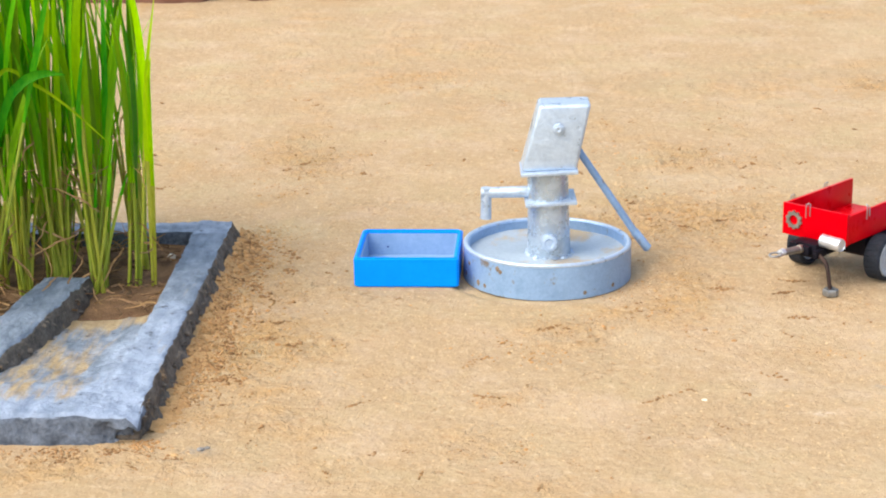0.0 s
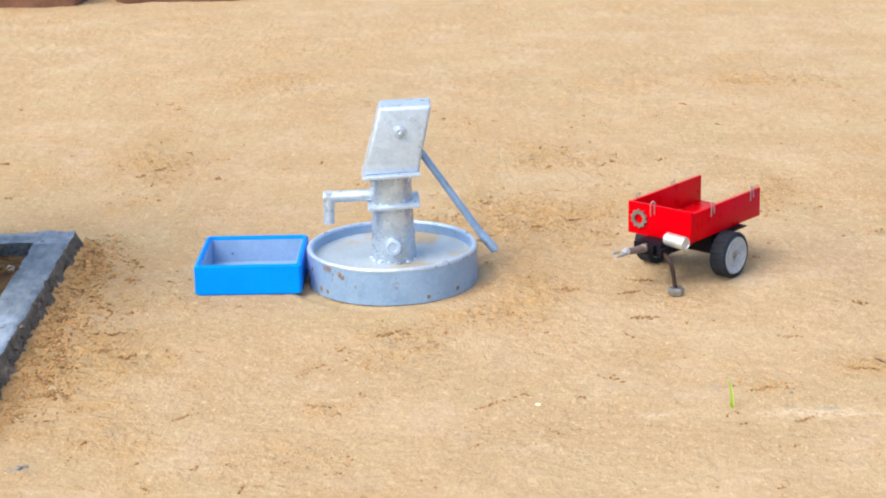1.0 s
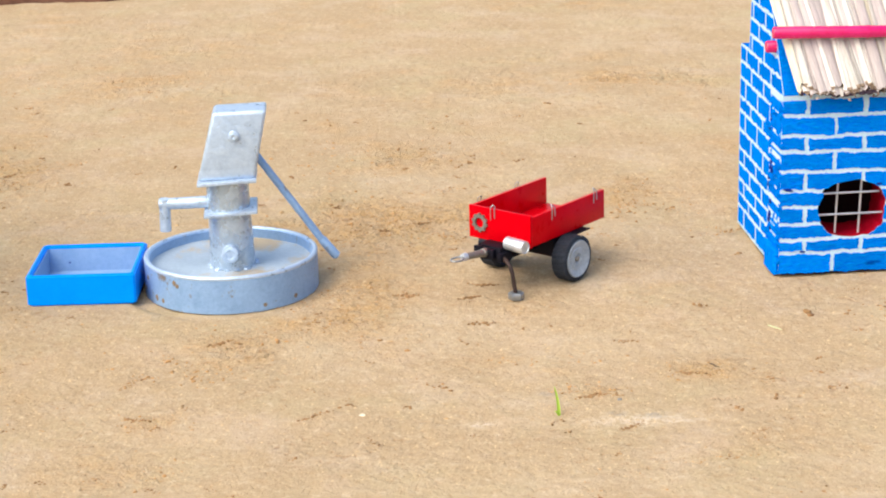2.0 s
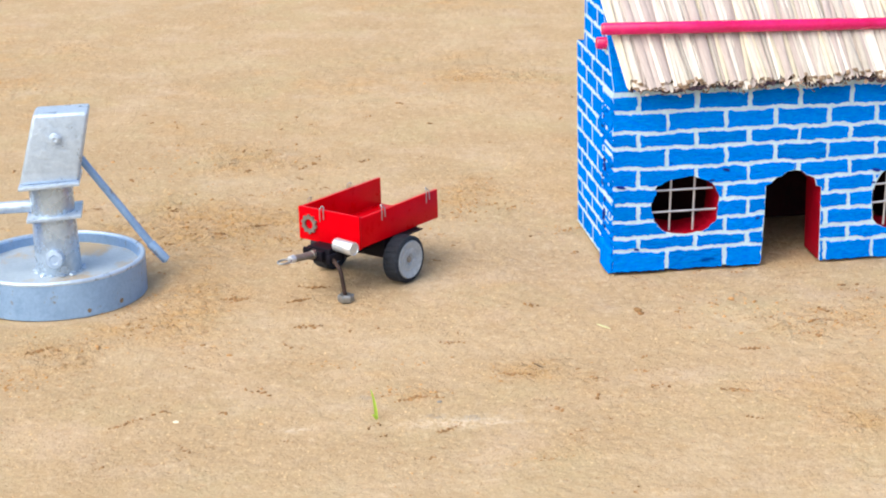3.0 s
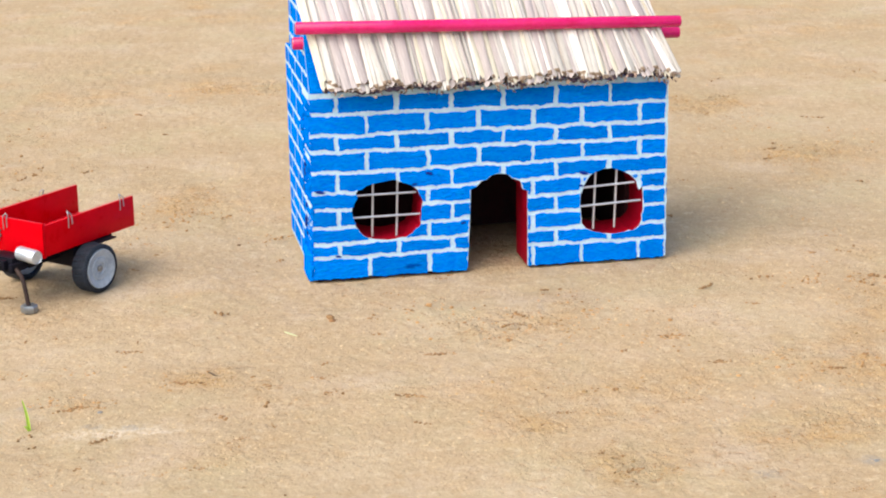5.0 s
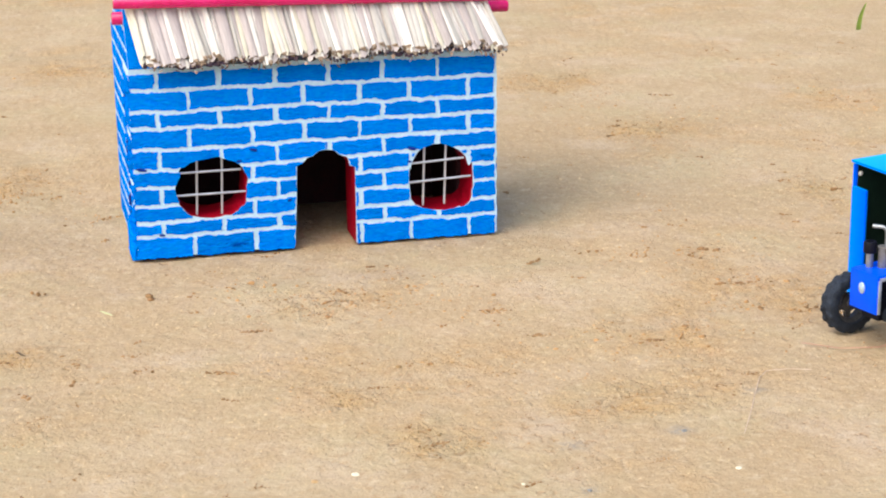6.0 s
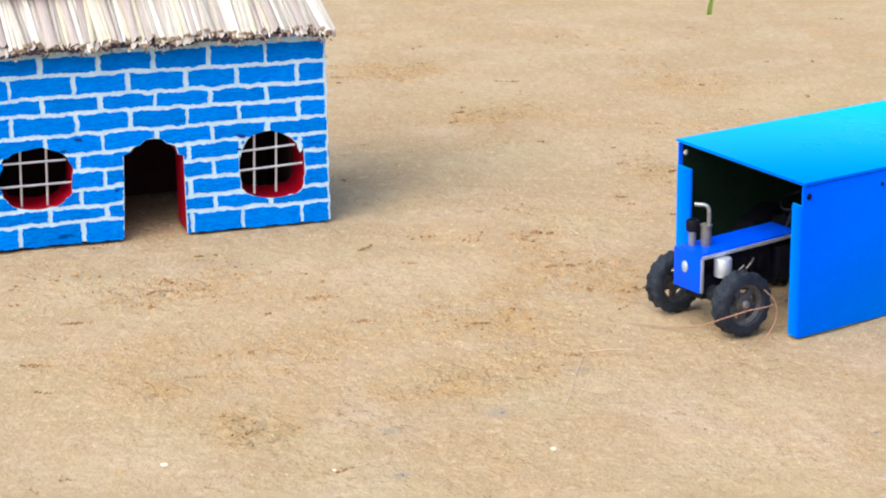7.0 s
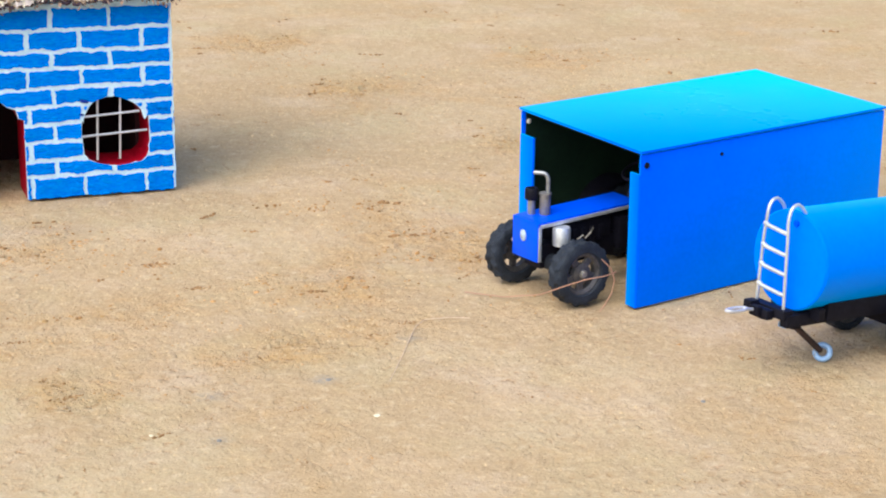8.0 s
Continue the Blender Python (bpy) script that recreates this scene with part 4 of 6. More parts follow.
def rice():
    rng = random.Random(5)
    blades = [blade_mesh("blade", rng.uniform(0.24, 0.42), rng.uniform(0.0055, 0.0105), rng.uniform(0.0, 0.09), rng.uniform(0.0, 0.14), rng, rng.uniform(0.34, 0.54)) for _ in range(20)]
    thin = [blade_mesh("blade", rng.uniform(0.10, 0.20), rng.uniform(0.0035, 0.0055), rng.uniform(0.02, 0.15), rng.uniform(0.0, 0.15), rng, rng.uniform(0.3, 0.7)) for _ in range(6)]
    lime = []
    for me in blades[:9]:
        me = me.copy()
        me.materials[0] = LIME_BLADE
        lime.append(me)
    dry = []
    for _ in range(6):
        bm = bmesh.new()
        pts = [Vector((0, 0, 0.002))]
        h, curl = rng.uniform(0, 6.28), rng.uniform(-0.5, 0.5)
        for k in range(14):
            h += curl + rng.uniform(-0.35, 0.35)
            pts.append(pts[-1] + Vector((math.cos(h), math.sin(h), rng.uniform(-0.25, 0.45) * (1 if k < 7 else -1))) * 0.0034)
        rows = [(bm.verts.new(p), bm.verts.new(p + Vector((0.0, 0.0006, 0.0019 * (1 - abs(k - 7) / 9))))) for k, p in enumerate(pts)]
        for p, q in zip(rows, rows[1:]):
            bm.faces.new((p[0], p[1], q[1], q[0]))
        dry.append(mesh_of("dead_leaf", bm, DRY_LEAF, 80))
    spots = []
    for r, (y, x0) in enumerate(((1.668, -0.292), (1.690, -0.264), (1.738, -0.267), (1.785, -0.278))):
        x = x0
        while x > -0.60:
            spots.append((x + rng.uniform(-0.006, 0.006), y + rng.uniform(-0.010, 0.010)))
            x -= rng.uniform(0.032, 0.046)
    spots += [(-0.372 - 0.034 * c + rng.uniform(-0.006, 0.006), 1.575 + rng.uniform(-0.06, 0.05)) for c in range(6)]
    for k, (x, y) in enumerate(spots):
        plant = thing("rice_plant", "tall bright green rice shoots rooted in the bed", "rice plant", pose(x, y, 0.007), "rice shoots in the bed")
        edge = x > -0.285
        for b0 in range(rng.randint(5, 7) if edge else rng.randint(7, 11)):
            me = rng.choice(lime if rng.random() < (0.75 if edge else 0.22) else blades)
            shared("blade", me, plant, pose(rng.uniform(-0.006, 0.006), rng.uniform(-0.006, 0.006), 0, rng.gauss(0, 4), rng.gauss(-2.5, 4) if not edge else -abs(rng.gauss(3.5, 2.0)),
                                            rng.uniform(0, 360) if not edge else 180 - math.degrees(me["lean"]) + rng.uniform(-60, 60)))
        for b0 in range(0 if edge else rng.randint(2, 4)):
            shared("blade", rng.choice(thin), plant, pose(rng.uniform(-0.007, 0.007), rng.uniform(-0.007, 0.007), 0, rng.gauss(0, 8), rng.gauss(0, 8) if not edge else -abs(rng.gauss(0, 6)), rng.uniform(100, 260)))
        for b0 in range(10):
            shared("dead_leaf", rng.choice(dry), plant, pose(rng.uniform(-0.014, 0.000 if edge else 0.010), rng.uniform(-0.014, 0.004), rng.choice((0, 0, 0.02, 0.04, 0.06, 0.08, 0.10, 0.12)), rng.uniform(-60, 60), rng.uniform(-60, 60), rng.uniform(0, 360)))
    lone = (("rice shoot with one long blade arching over", ((-0.385, 1.605, 0.008), (-0.375, 1.60, 0.12), (-0.352, 1.60, 0.197), (-0.338, 1.60, 0.217), (-0.3256, 1.60, 0.2244), (-0.311, 1.60, 0.2267), (-0.298, 1.60, 0.225)), 0.0085, 0.2),
            ("rice shoot with a thin yellowing blade hanging over", ((-0.395, 1.62, 0.008), (-0.385, 1.62, 0.15), (-0.36, 1.62, 0.2225), (-0.331, 1.62, 0.2126), (-0.303, 1.62, 0.1925), (-0.266, 1.62, 0.157)), 0.0036, 0.0),
            ("slim bright rice shoot with a brown tip", ((-0.250, 1.690, 0.008), (-0.2465, 1.682, 0.08), (-0.243, 1.668, 0.155), (-0.239, 1.655, 0.205), (-0.2335, 1.645, 0.231)), 0.0055, 0.3),
            ("slim tall rice shoot bending outward", ((-0.252, 1.686, 0.008), (-0.247, 1.670, 0.11), (-0.2450, 1.660, 0.165), (-0.2385, 1.652, 0.222), (-0.228, 1.650, 0.285)), 0.0048, 0.3))
    for label, pts, w, stem in lone:
        o = Vector(pts[0])
        plant = thing("rice_plant", label, "rice plant", Matrix.Translation(o), "rice shoots in the bed")
        shared("blade", path_blade([Vector(p) - o for p in pts], w, stem), plant)
    # lone curled dead leaves on the soil near the ramp
    for x, y, h in ((-0.262, 1.603, 20), (-0.285, 1.597, -15), (-0.245, 1.632, 60)):
        ob = new("dead_leaf", dry[int(abs(h)) % 4])
        ob.matrix_world = pose(x, y, 0.012, 0, 0, h)
        tagged(ob, "curled dry straw-coloured leaf lying on the soil", "dead leaf", "dead leaves on the soil")
    bm = lump(bmesh.new(), (0, 0, 0), 0.0042, 4, 0.8, 2)
    ob = new("pebble", mesh_of("pebble", bm, CREAM))
    ob.location = (-0.247, 1.762, 0.0125)
    tagged(ob, "small off-white pebble on the soil of the bed", "pebble")


rice()


# ---- blue trough ----
def trough():
    ob = thing("trough", "blue painted open box with grey inside, beside the pump basin", "trough", pose(-0.0185, 1.7525, 0.0, 0, 0, -0.8))
    w, d, h, t = 0.0485, 0.0475, 0.0285, 0.0045
    bm = bmesh.new()
    loops = [[bm.verts.new((a * x, b * y, z)) for a, b in ((-1, -1), (1, -1), (1, 1), (-1, 1))] for x, y, z in ((w, d, 0), (w, d, h), (w - t, d - t, h), (w - t, d - t, 0))]
    for p, q in zip(loops, loops[1:] + loops[:1]):
        for i in range(4):
            bm.faces.new((p[i], p[(i + 1) % 4], q[(i + 1) % 4], q[i]))
    bmesh.ops.bevel(bm, geom=bm.edges[:], offset=0.0015, segments=3, affect="EDGES")
    part("wall", bm, TUB_BLUE, ob)
    bm = bmesh.new()
    block(bm, -w + 0.003, w - 0.003, -d + 0.003, d - 0.003, 0.0005, 0.004)
    i = w - t - 0.0004
    j = d - t - 0.0004
    for x0, x1, y0, y1 in ((-i, i, -j, -j + 0.0008), (-i, i, j - 0.0008, j), (-i, -i + 0.0008, -j, j), (i - 0.0008, i, -j, j)):
        block(bm, x0, x1, y0, y1, 0.003, h - 0.0032)
    part("lining", bm, TUB_GREY, ob, "grey-blue painted inside")
    rng = random.Random(6)
    bm = bmesh.new()
    for x in (-0.036, -0.031, -0.014, 0.001, 0.004, 0.022, 0.033, 0.039):
        lump(bm, (x, -d + t + 0.0002, h - 0.0012 - rng.uniform(0, 0.002)), rng.uniform(0.0007, 0.0014), int(x * 9999), 0.6)
    lump(bm, (-0.024, d - t - 0.0008, 0.012), 0.0013, 3, 0.8)
    part("paint_chip", bm, NAVY, ob, "dark chips in the paint")


trough()


# ---- hand pump ----
def hand_pump():
    ob = thing("hand_pump", "silver-painted model hand pump standing in a round grey basin", "hand pump", pose(0.1115, 1.7545, 0.0))
    R, h = 0.079, 0.030
    prof = [(R - 0.0005, -0.0036), (R, -0.0030), (R, h - 0.0012), (R - 0.001, h), (R - 0.0045, h), (R - 0.0055, h - 0.001), (R - 0.0055, -0.0036)]
    bm = lathe(bmesh.new(), prof, 96)
    for v in bm.verts:
        v.co.z += 0.0004 * noise.noise(v.co * 60)
    ring = part("basin_ring", bm, GREY_PAINT, ob, "grey ring wall with rusty mud marks")
    # silver rim: worn paint, with the ring's lit edge put into its colour
    rim = [(math.cos(2 * math.pi * k / 96), math.sin(2 * math.pi * k / 96)) for k in range(97)]
    bm = tube(bmesh.new(), [((R - 0.0022) * a, (R - 0.0022) * b, h - 0.0012 + 0.0004 * noise.noise(Vector((R * a, R * b, h)) * 60)) for a, b in rim], 0.0024, 10)
    part("lip", bm, SILVER, ring, "worn rim, paler to paint its lit edge")
    for k, (x, z, r) in enumerate(((-0.0725, 0.018, 0.0030), (-0.046, 0.0225, 0.0030), (-0.0435, 0.0200, 0.0026), (-0.064, 0.004, 0.0034), (-0.058, 0.003, 0.0026), (-0.0755, 0.006, 0.0030), (0.034, 0.002, 0.0024), (0.060, 0.003, 0.0028))):
        blob = lump(bmesh.new(), (0, 0, 0), r, k + 70, 0.9)
        bearing = math.atan2(-math.sqrt(R * R - x * x), x)
        for v in blob.verts:
            v.co.x *= 0.22
        bmesh.ops.transform(blob, matrix=Matrix.Translation((x, R * math.sin(bearing), z)) @ Matrix.Rotation(bearing, 4, "Z"), verts=blob.verts[:])
        part("mud_mark", blob, DRY_MUD, ring, "dried brown mud splash", 60)
    bm = bmesh.new()
    n = 30
    rings = [[bm.verts.new((0, 0, 0.0185))]]
    for k in range(1, n + 1):
        r = (R - 0.005) * k / n
        rings.append([bm.verts.new((r * math.cos(2 * math.pi * i / 60), r * math.sin(2 * math.pi * i / 60),
                                    0.0180 + 0.0008 * noise.noise(Vector((r * 40 * math.cos(2 * math.pi * i / 60), r * 40 * math.sin(2 * math.pi * i / 60), 1))) + 0.003 * (k / n) ** 8)) for i in range(60)])
    for i in range(60):
        bm.faces.new((rings[0][0], rings[1][i], rings[1][(i + 1) % 60]))
    for p, q in zip(rings[1:], rings[2:]):
        for i in range(60):
            bm.faces.new((p[i], q[i], q[(i + 1) % 60], p[(i + 1) % 60]))
    part("basin_floor", bm, BASIN, ob, "grey cement floor smeared with tan mud", 80)
    px = 0.0022
    bm = lathe(bmesh.new(), [(0.0, 0.0), (0.0208, 0.0), (0.0204, 0.018), (0.0198, 0.045), (0.0193, 0.070), (0.0193, 0.101), (0.0, 0.101)], 40,
               Matrix.Translation((px, 0, 0)) @ pose(0, 0, 0, 0, -1.0, 0), closed=False)
    part("pipe", bm, PIPE_SILVER, ob)
    bm = bmesh.new()
    for k in range(14):
        a0 = k * 0.449
        lump(bm, (px + 0.021 * math.cos(a0), 0.021 * math.sin(a0), 0.0185), 0.0035 + 0.001 * math.sin(k * 2.3), k, 0.5)
    part("weld_bead", bm, SILVER, ob)

    def plate(name, z, x0, x1, y0, y1, t, turn, tilt):
        b0 = block(bmesh.new(), x0, x1, y0, y1, -t / 2, t / 2, 0.0009, 2)
        bmesh.ops.transform(b0, matrix=pose(px, 0, z, 0, tilt, turn), verts=b0.verts[:])
        part(name, b0, SILVER, ob)

    plate("flange", 0.0715, -0.0235, 0.0245, -0.0235, 0.0235, 0.0032, 3, -3.0)
    plate("head_plate", 0.1015, -0.0275, 0.0255, -0.026, 0.022, 0.0032, 2, -2.5)
    # leaning head of sheet metal
    bm = block(bmesh.new(), -0.0260, 0.0250, -0.0195, 0.0185, 0.0, 0.0618, 0.0036, 3)
    for v in bm.verts:
        v.co.x += 0.275 * v.co.z - 0.0003
        v.co.x *= 1.0 - 1.0 * v.co.z
        v.co.y *= 1.0 - 1.2 * v.co.z
        v.co += Vector((0, 1, 0)) * 0.0004 * noise.noise(v.co * 90)
    bmesh.ops.transform(bm, matrix=pose(px - 0.0005, 0, 0.1028, 0, -1.0, 2), verts=bm.verts[:])
    part("head", bm, SILVER, ob, "leaning silver sheet-metal head")
    bm = lathe(bmesh.new(), [(0, 0), (0.0052, 0), (0.0052, 0.0010), (0.0046, 0.0016), (0.0034, 0.0016), (0.0034, 0.0028), (0.0026, 0.0032), (0.0012, 0.0030), (0, 0.0018)], 20,
               at_axis((0.0104, -0.0196, 0.1428), (0, -1, 0.03)), closed=False)
    part("bolt", bm, SILVER, ob)
    bm = lathe(bmesh.new(), [(0, -0.006), (0.0082, -0.006), (0.0082, 0.0045), (0.0074, 0.0060), (0.0045, 0.0064), (0.0036, 0.0052), (0, 0.0054)], 10,
               at_axis((0.0018, -0.0225, 0.0350), (0, -1, 0.12)), closed=False)
    part("plug", bm, SILVER, ob)
    bm = tube(bmesh.new(), [(-0.012, 0, 0.0782), (-0.0618, 0, 0.0772)], [0.0056, 0.0052], 18)
    tube(bm, [(-0.0568, 0, 0.0820), (-0.0576, 0, 0.0520)], [0.0050, 0.0052], 18)
    part("spout", bm, SILVER, ob, "bent silver spout pipe")
    bm = tube(bmesh.new(), [(0.018, 0.004, 0.131), (0.0285, 0.006, 0.1175), (0.083, 0.017, 0.0335)], [0.0028, 0.0034, 0.0035], 14)
    part("lever", bm, GREY_PAINT, ob, "grey round lever rod")
    bm = tube(bmesh.new(), [(0.0825, 0.0169, 0.0345), (0.0835, 0.0171, 0.033), (0.0958, 0.0195, 0.0165), (0.0968, 0.0197, 0.0158)], [0.0034, 0.0042, 0.0042, 0.0026], 14)
    part("grip", bm, GREY_PAINT, ob)


hand_pump()


# ---- wheels ----
def wheel(parent, x, y, r, w, outer, lugs=0, spokes=0, rim_mat=None, turn=0.0, rim_part=0.66, z=None):
    """A wheel on a sideways axle: hub, with tyre and rim below it. outer: the side (+1, -1) its face shows."""
    m = Matrix.Translation((x, y, r if z is None else z)) @ pose(0, 0, 0, -90 * outer, 0, 0) @ pose(0, 0, 0, 0, 0, turn)
    hw, q = w / 2, rim_part
    bm = lathe(bmesh.new(), [(0, -hw * 0.9), (r * 0.13, -hw * 0.9), (r * 0.13, hw * 0.80), (r * 0.09, hw * 0.92), (0, hw * 0.92)], 14, m, closed=False)
    hub = part("wheel", bm, IRON, parent)
    tread = [(r * 0.975, hw * c) for c in (-0.8, -0.6, -0.4, -0.2, 0.0, 0.2, 0.4, 0.6, 0.8)]
    cuts = 10 * (lugs or 24)
    bm = lathe(bmesh.new(), [(r * q, -hw * 0.8), (r * q * 1.06, -hw * 0.97), (r * 0.83, -hw), (r * 0.92, -hw * 0.94)] + tread +
               [(r * 0.92, hw * 0.94), (r * 0.83, hw), (r * q * 1.06, hw * 0.97), (r * q, hw * 0.8)], cuts)
    for v in bm.verts:
        rad = math.hypot(v.co.x, v.co.y)
        if rad < r * 0.90:
            continue
        turnk = math.atan2(v.co.y, v.co.x) / (2 * math.pi)
        c = v.co.z / hw
        if lugs:
            ph = (turnk * lugs + (0.5 if c > 0 else 0.0) + 0.45 * abs(c)) % 1.0
            up = 0.030 * r if ph < 0.46 and abs(c) > 0.08 else -0.02 * r
        else:
            ph = (turnk * 24 + 0.25 * c) % 1.0
            up = -0.022 * r if ph < 0.12 else 0.012 * r
        k = (rad + up * (1 if abs(c) < 0.9 else 0.6)) / rad
        v.co.x *= k
        v.co.y *= k
    bmesh.ops.transform(bm, matrix=m, verts=bm.verts[:])
    part("tyre", bm, RUBBER, hub)
    bm = bmesh.new()
    if spokes:
        lathe(bm, [(r * q * 0.80, -hw * 0.3), (r * q * 1.01, -hw * 0.7), (r * q * 1.01, hw * 0.72), (r * q * 0.94, hw * 0.72), (r * q * 0.80, hw * 0.40)], 40)
        lathe(bm, [(r * 0.10, -hw * 0.2), (r * q * 0.50, -hw * 0.1), (r * q * 0.50, hw * 0.45), (r * 0.10, hw * 0.62)], 30)
        for k in range(spokes):
            block(bm, r * q * 0.42, r * q * 0.86, -r * 0.11, r * 0.11, -hw * 0.05, hw * 0.36, r * 0.01, 1, pose(0, 0, 0, 0, 0, 360 * k / spokes))
    else:
        lathe(bm, [(r * 0.10, -hw * 0.5), (r * q * 1.01, -hw * 0.7), (r * q * 1.02, hw * 0.90), (r * q * 0.98, hw * 1.04), (r * q * 0.90, hw * 1.0), (r * q * 0.60, hw * 0.80),
                   (r * q * 0.55, hw * 0.90), (r * q * 0.30, hw * 0.88), (r * q * 0.26, hw * 0.70), (r * 0.10, hw * 0.72)], 44)
    bmesh.ops.transform(bm, matrix=m, verts=bm.verts[:])
    part("rim", bm, rim_mat or RIM_GREY, hub)
    return hub


# ---- red trailer ----
def trailer():
    ob = thing("trailer", "small red tipping trailer with open back and grey wheels", "trailer", pose(0.3554, 1.7151, 0.0, 0, 0, 49.1))
    L, W, z0, z1, t = 0.1145, 0.0345, 0.043, 0.0715, 0.0032

    def panel(name, x0, x1, y0, y1, a0, b0, edge=0.0007):
        part(name, block(bmesh.new(), x0, x1, y0, y1, a0, b0, edge, 2), RED_BODY, ob)

    panel("front_panel", 0, t, -W, W, z0 - 0.001, z1 + 0.0006)
    panel("side_panel", t, L, -W, -W + t, z0, z1 - 0.0015)
    panel("side_panel", t, L, W - t, W, z0, z1)
    panel("bed", t, L - 0.001, -W + t, W - t, z0 + 0.001, z0 + 0.004)
    bm = bmesh.new()
    block(bm, 0.002, 0.098, -0.014, -0.007, 0.030, 0.0425, 0.0008)
    block(bm, 0.002, 0.098, 0.007, 0.014, 0.030, 0.0425, 0.0008)
    block(bm, 0.040, 0.060, -0.030, 0.030, 0.024, 0.040, 0.001)
    block(bm, 0.090, 0.096, -0.024, 0.024, 0.036, 0.0425, 0.0008)
    part("chassis", bm, BLACK, ob)
    bm = bmesh.new()
    block(bm, -0.016, 0.004, -0.013, 0.013, 0.0300, 0.0430, 0.0012)
    block(bm, -0.021, -0.004, -0.017, -0.013, 0.0315, 0.039, 0.0008)
    block(bm, -0.021, -0.015, -0.008, 0.008, 0.033, 0.0415, 0.001)
    block(bm, -0.024, -0.020, 0.003, 0.011, 0.034, 0.0440, 0.001)
    part("drawbar_block", bm, BLACK, ob)
    bm = tube(bmesh.new(), [(-0.019, 0.001, 0.0380), (-0.024, 0.001, 0.0384), (-0.0245, 0.001, 0.0384), (-0.034, 0.0012, 0.0394), (-0.0345, 0.0012, 0.0394), (-0.048, 0.0015, 0.0410)], [0.0040, 0.0040, 0.0033, 0.0033, 0.0033, 0.0031], 12)
    part("drawbar", bm, IRON, ob)
    bm = tube(bmesh.new(), [(-0.0470, 0.0015, 0.0410), (-0.0515, 0.0016, 0.0414)], [0.0037, 0.0033], 12)
    part("collar", bm, ALU, ob)
    bm = tube(bmesh.new(), [(-0.0515 + 0.0072 * (math.cos(s) - 1), 0.0016 + 0.0050 * math.sin(s), 0.0415) for s in np.linspace(0, 2 * math.pi, 25)], 0.0009, 8)
    part("hitch_eye", bm, DULL_STEEL, ob, "bent-wire hitch eye")
    leg = [(-0.0150, -0.0150, 0.0350), (-0.0168, -0.0195, 0.0330)] + bend((-0.0176, -0.0225, 0.0315), (-0.0190, -0.0275, 0.0285), (-0.0192, -0.0290, 0.0200), 6) + [(-0.0190, -0.0317, 0.004)]
    part("jack_leg", tube(bmesh.new(), leg, 0.0019, 10), RUSTY, ob, "dark rusty jack rod")
    bm = lathe(bmesh.new(), [(0, 0), (0.0066, 0), (0.0072, 0.0008), (0.0072, 0.0055), (0.0066, 0.0064), (0.0030, 0.0064), (0, 0.0050)], 6, pose(-0.019, -0.0320, 0.0003, 0, 0, 12), closed=False)
    part("jack_foot", bm, DULL_STEEL, ob, "grey hexagonal nut")
    bm = lathe(bmesh.new(), [(0, 0), (0.0052, 0), (0.0060, 0.0008), (0.0060, 0.0215), (0.0054, 0.0225), (0.0050, 0.0216), (0, 0.0216)], 24,
               at_axis((-0.0066, -0.0130, 0.0460), (-0.10, -1, -0.02)), closed=False)
    part("air_tank", bm, ALU, ob, "bright silver cylinder")
    bm = bmesh.new()
    n = 20
    ring = []
    for k in range(2 * n):
        r = 0.0088 if (k // 2) % 2 else 0.0074
        a0 = math.pi * k / n
        ring.append((r * math.cos(a0), r * math.sin(a0)))
    vs = [[bm.verts.new((x, y, z)) for x, y in pts] for pts, z in ((ring, 0), (ring, 0.002), ([(0.0046 * math.cos(math.pi * k / n), 0.0046 * math.sin(math.pi * k / n)) for k in range(2 * n)], 0.002),
                                                               ([(0.0046 * math.cos(math.pi * k / n), 0.0046 * math.sin(math.pi * k / n)) for k in range(2 * n)], 0))]
    for p, q in zip(vs, vs[1:]):
        for k in range(2 * n):
            bm.faces.new((p[k], p[(k + 1) % (2 * n)], q[(k + 1) % (2 * n)], q[k]))
    bmesh.ops.transform(bm, matrix=at_axis((-0.0001, 0.0215, 0.0575), (-1, 0, 0)), verts=bm.verts[:])
    part("sprocket", bm, IRON, ob, "dull metal toothed ring")

    def hook(x, y, along, out):
        z = z1 - 0.001
        a0, o = Vector(along), Vector(out)
        base = Vector((x, y, z))
        pts = [base + o * 0.0021 - a0 * 0.002 + Vector((0, 0, -0.0085)), base + o * 0.0024 - a0 * 0.002, base + o * 0.002 - a0 * 0.002 + Vector((0, 0, 0.0035)),
               base - a0 * 0.0006 + Vector((0, 0, 0.0055)), base + a0 * 0.0012 + Vector((0, 0, 0.0042)), base + o * 0.0022 + a0 * 0.0022 + Vector((0, 0, 0.002)), base + o * 0.0024 + a0 * 0.0024 + Vector((0, 0, -0.006))]
        part("hook", tube(bmesh.new(), pts, 0.00050, 6), DULL_STEEL, ob)

    hook(0.0, 0.006, (0, -1, 0), (-1, 0, 0))
    for x in (0.0315, 0.0965):
        hook(x, -W, (1, 0, 0), (0, -1, 0))
    for x in (0.018, 0.074):
        hook(x, W, (1, 0, 0), (0, 1, 0))
    part("axle", tube(bmesh.new(), [(0.0520, -0.036, 0.0214), (0.0520, 0.036, 0.0214)], 0.0028, 12), RUSTY, ob)
    wheel(ob, 0.0530, -0.0408, 0.0216, 0.0165, -1, rim_part=0.79)
    wheel(ob, 0.0487, 0.0400, 0.0216, 0.0165, 1, rim_part=0.76)
    bm = block(bmesh.new(), 0.058, 0.084, -0.040, -0.027, 0.0402, 0.0416, 0.0004, 1, pose(0, 0, 0))
    part("mudguard", bm, BLACK, ob)


trailer()


